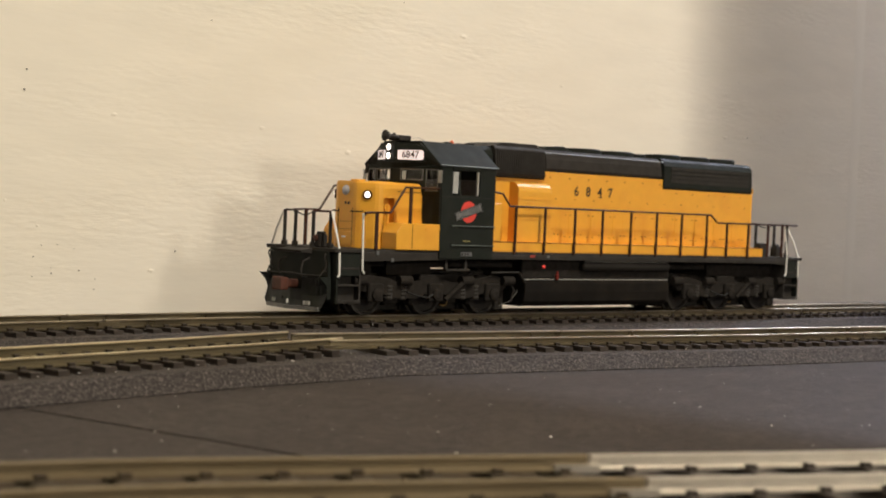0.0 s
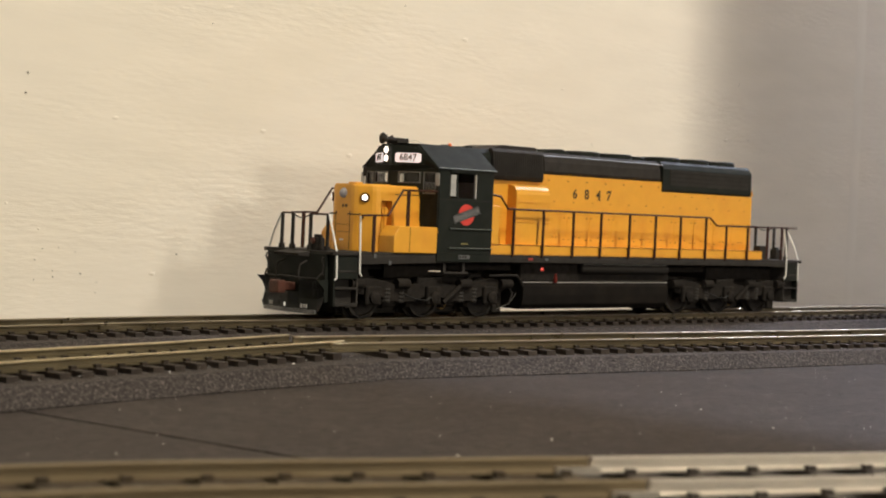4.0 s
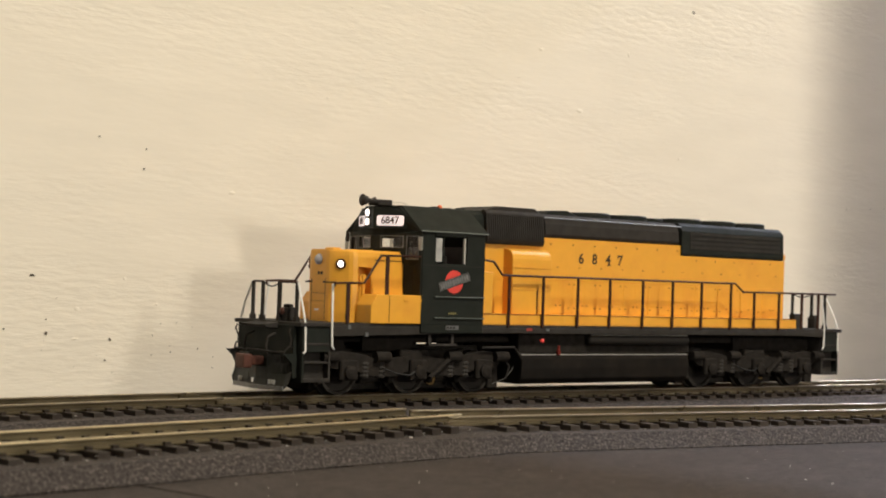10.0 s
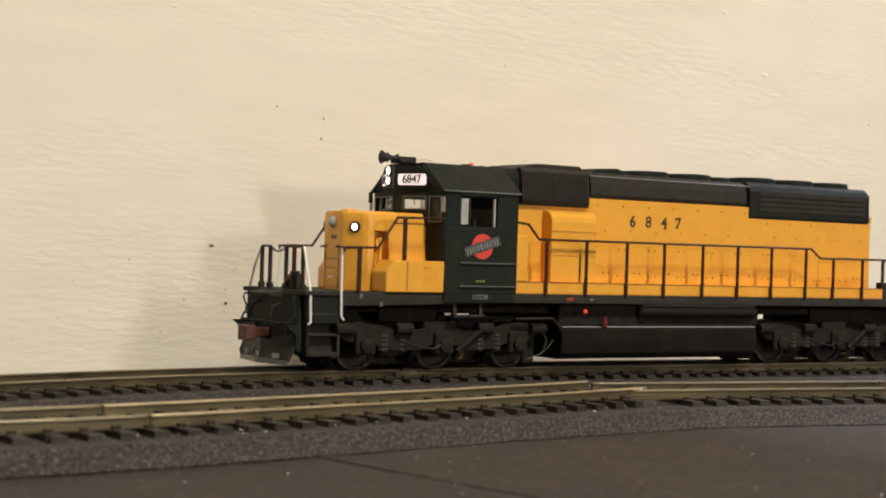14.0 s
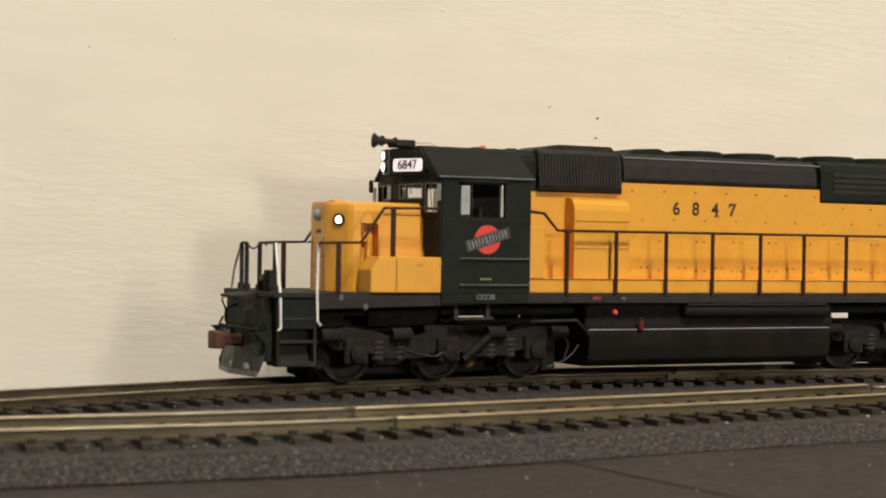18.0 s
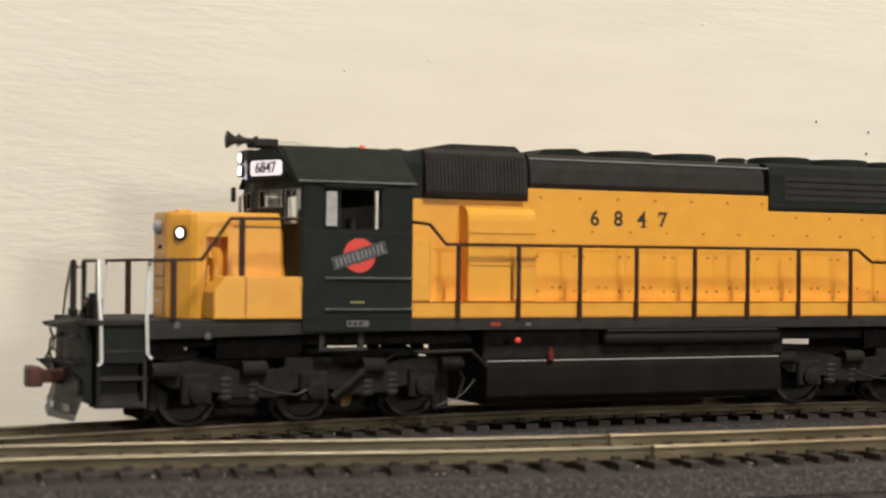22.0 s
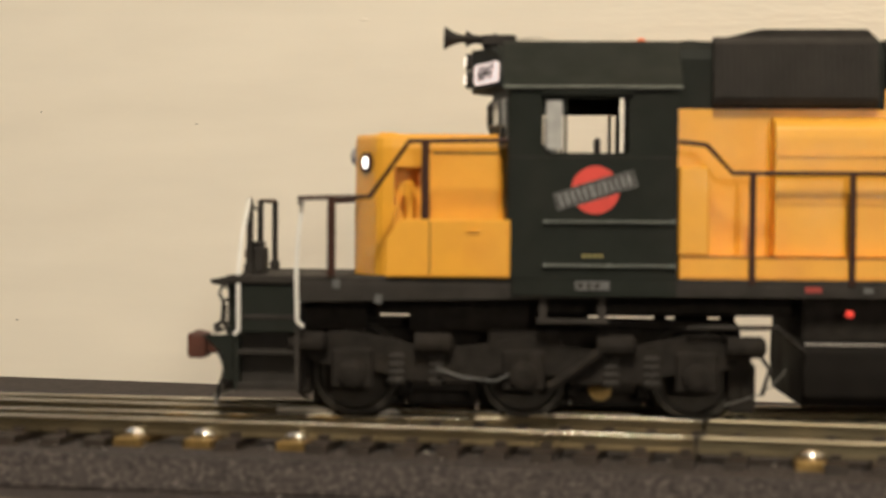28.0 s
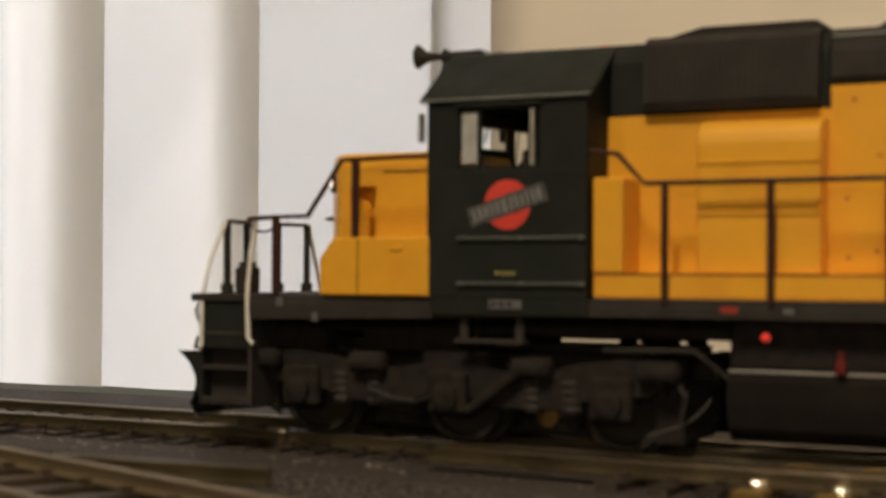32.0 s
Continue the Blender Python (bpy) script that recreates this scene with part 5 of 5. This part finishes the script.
# tanks and gear between the trucks
tank = lp("fuel_tank", prism([(-13.0, 1.8), (13.0, 1.8), (14.8, 3.4), (15.2, 6.5), (15.2, 9.4), (14.6, 10.6), (13.6, 11.2), (-13.6, 11.2), (-14.6, 10.6), (-15.2, 9.4), (-15.2, 6.5), (-14.8, 3.4)], "x", -34.2, 37.0, 0.25), material("satin black tank", (0.015, 0.0135, 0.0125), 0.5, vary=0.15, scale=200, stain=(0.030, 0.024, 0.019), stain_scale=80, stain_mix=0.4, rough_vary=0.08, spec=0.01), "black fuel tank with a pale line painted as its edge sheen")
for sg in (-1, 1):
    # pale rods put the edge highlights of tank and reservoir into colour
    part("tank_sheen_line", tube([(-34.0, sg * 14.75, 10.5), (36.8, sg * 14.75, 10.5)], 0.15, 5), material("painted tank edge sheen", (0.40, 0.385, 0.36), 0.35), tank)
    lp("air_reservoir", lathe([(0, 1.4), (0.5, 1.7), (43.3, 1.7), (43.8, 1.4)], (-7.5, sg * 14.4, 15.0), (1, 0, 0), 14), material("satin black reservoir", (0.024, 0.0215, 0.0195), 0.5, spec=0.06), smooth=True)
    lp("reservoir_sheen_line", tube([(-6.8, sg * 15.6, 16.5), (35.6, sg * 15.6, 16.5)], 0.16, 5), material("painted reservoir edge sheen", (0.26, 0.25, 0.23), 0.4))
    lp("red_button", lathe([(0, 0.55), (0.5, 0.55), (0.7, 0.3)], (-28.6, sg * 17.4, 14.8), (0, sg, 0), 12), REDLAMP, "small red emergency button")
    lp("fuel_filler", merge(box(-20.7, -19.5, sg * 15.0, sg * 16.2, 10.4, 12.3, 0.3), lathe([(0, 0.4), (1.1, 0.4)], (-20.1, sg * 15.6, 12.2), (0, 0, 1), 8)), material("dark red cap", (0.14, 0.022, 0.016), 0.6, vary=0.2, spec=0.1), "dark red fuel filler")
    lp("red_stencil", box(-34.4, -32.2, sg * 16.96, sg * 17.08, 17.6, 18.4), DULLRED)
    lp("white_tag", box(-26.6, -25.4, sg * 16.96, sg * 17.1, 17.6, 18.3), GREY)
    lp("jack_pad", box(-98.2, -97.2, sg * 16.96, sg * 17.2, 17.6, 18.8), GREY)
    lp("jack_pad", box(-92.4, -91.4, sg * 16.96, sg * 17.2, 15.6, 16.8), GREY)
    if sg < 0:
        lp("pipe_run", tube([(-50, sg * 15.6, 12.6), (-38, sg * 15.8, 12.8), (-34, sg * 14.8, 9.5), (-33.4, sg * 13.5, 4.5)], 0.35, 5), BLACK)

lp("brake_wire", tube([(-36.4, -14, 7.0), (-36.9, -14, 6.2), (-38.4, -14, 4.6), (-40.2, -14, 3.4), (-44.5, -14, 2.0)], 0.11, 5), material("pale grey wire", (0.12, 0.115, 0.105), 0.5))

# trucks: two three-axle bogies with wheels
WHEEL_R, AXLES = 6.2, (-23.6, 0.0, 23.6)
trucks = []
for ex in (-1, 1):
    tk = lp("truck", merge(box(-27, 27, -6.2, 6.2, 2.3, 11.8, 0.4), box(-5, 5, -13.0, 13.0, 8.0, 11.8, 0.4)), GRIME, "black three-axle truck with sprung sideframes")
    tk.location = (ex * 72.0 * MM, 0, 0)
    for a, b in ((-30.4, -17.0), (-17.0, -6.6), (-6.6, 6.6), (6.6, 17.0), (17.0, 30.4)):
        part("gear_case", box(a + 0.1, b - 0.1, -5.6, 5.6, 0.5, 8.2, 0.3), GRIME, tk)
    part("drive_gear", lathe([(-0.5, 1.7), (0.5, 1.7)], (10.8, -6.0, 3.2), (0, 1, 0), 12), BRASS, tk, "small brass gear showing under the frame")
    for sg in (-1, 1):
        outline = [(-31, 8.6), (-30.0, 11.0), (-25, 11.6), (-18, 10.6), (-13, 8.9), (-6, 9.6), (0, 11.4), (6, 9.6), (13, 8.9), (18, 10.6), (25, 11.6), (30.0, 11.0), (31, 8.6), (28.5, 6.8), (20, 6.2), (16, 4.6), (7, 4.4), (4, 6.0), (-4, 6.0), (-7, 4.4), (-16, 4.6), (-20, 6.2), (-28.5, 6.8)]
        sf = part("sideframe", prism(outline, "y", sg * 12.2, sg * 14.0, 0.2), GRIME, tk)
        for ax in AXLES:
            part("journal_box", merge(box(ax - 2.9, ax + 2.9, sg * 13.6, sg * 15.3, 3.6, 9.2, 0.4), lathe([(0, 1.9), (0.9, 1.9), (1.2, 1.0)], (ax, sg * 15.2, 5.9), (0, sg, 0), 12)), GRIME, sf)
        for x in (-17.5, -12.0, 12.0, 17.5):
            part("coil_spring", lathe([(0.55 * q, 1.35 + 0.25 * (q % 2)) for q in range(9)], (x, sg * 13.0, 4.2), (0, 0, 1), 10), BLACK, sf)
        for x in (-30.0, -12.5, 12.5, 30.0):
            part("brake_cylinder", lathe([(0, 1.5), (4.8, 1.5), (5.3, 0.8)], (x - 2.4, sg * 14.6, 10.0), (1, 0, 0), 12), GRIME, sf)
        for ax in AXLES:
            for q in (-1, 1):
                part("brake_shoe", box(ax + q * 7.0 - 0.8, ax + q * 7.0 + 0.8, sg * 8.4, sg * 11.4, 2.4, 8.4, 0.3), GRIME, sf)
        part("sand_pipe", tube([(-33.0, sg * 12.6, 9.0), (-32.6, sg * 11.0, 4.0), (-30.6, sg * 9.6, 1.6)], 0.3, 5), BLACK, sf)
        part("hose", tube([(-12, sg * 15.4, 6.6), (-8, sg * 15.9, 5.4), (-4, sg * 15.9, 5.0), (-1.5, sg * 15.6, 6.0)], 0.28, 5), material("grey hose", (0.012, 0.0115, 0.011), 0.5), sf)
        part("damper", tube([(3.5, sg * 15.4, 4.2), (11.0, sg * 15.2, 9.6)], 0.7, 8), GRIME, sf)
        part("brake_hanger", box(28.2, 32.0, sg * 8.6, sg * 11.2, 0.6, 7.4, 0.3), GRIME, sf)
        part("step_hanger", tube([(31.5, sg * 14.0, 10.0), (33.5, sg * 14.4, 7.0), (32.5, sg * 14.0, 3.4)], 0.3, 5), BLACK, sf)
    sets = []
    for ax in AXLES:
        bm = lathe([(-12.0, 1.0), (12.0, 1.0)], (0, 0, 0), (0, 1, 0), 10)
        for sg in (-1, 1):
            lathe([(6.9 * sg, WHEEL_R + 0.7), (7.6 * sg, WHEEL_R + 0.7), (7.9 * sg, WHEEL_R), (10.2 * sg, WHEEL_R - 0.1), (10.2 * sg, WHEEL_R - 0.9), (9.4 * sg, WHEEL_R - 1.2), (9.2 * sg, 1.6), (9.9 * sg, 1.4)], (0, 0, 0), (0, 1, 0), 24, bm)
        ws = part("wheelset", bm, material("dark wheel steel", (0.036, 0.032, 0.028), 0.5, 0.3, vary=0.2, spec=0.15), tk)
        ws.location = (ax * MM, 0, (WHEEL_R + RAILTOP) * MM)
        sets.append((ws, ax))
    trucks.append((tk, ex, sets))


def motions():
    """The locomotive rolls along the far track; its trucks turn into the curve and its wheels roll."""
    walk(loco, [(r[0], pose(r[1], r[2], 0, 0, 0, r[3])) for r in RUN])

    def run_at(t):
        for a, b in zip(RUN, RUN[1:]):
            if a[0] <= t <= b[0]:
                f = (t - a[0]) / (b[0] - a[0])
                return [a[q] + (b[q] - a[q]) * f for q in range(4)]
        return RUN[-1]

    def heading_at(x):
        best = min(range(len(one)), key=lambda i: abs(one[i].x - x))
        return math.degrees(one_turn[best])

    for tk, ex, sets in trucks:
        rows = []
        for r in RUN:
            a = radians(r[3])
            bx = (r[1] + 0.072 * ex * math.cos(a)) * 1000
            rows.append((r[0], pose(0.072 * ex, 0, 0, 0, 0, max(-6.0, min(6.0, heading_at(bx) - r[3])))))
        walk(tk, rows)
    steps = [q * 0.25 for q in range(129)]
    turned, rolls = 0.0, []
    last = run_at(0.0)
    for t in steps:
        now = run_at(t)
        turned -= math.degrees(math.hypot(now[1] - last[1], now[2] - last[2]) / (WHEEL_R * MM))
        last = now
        rolls.append((t, turned))
    for tk, ex, sets in trucks:
        for ws, ax in sets:
            walk(ws, [(t, pose(ax * MM, 0, (WHEEL_R + RAILTOP) * MM, 0, a, 0)) for t, a in rolls])


motions()
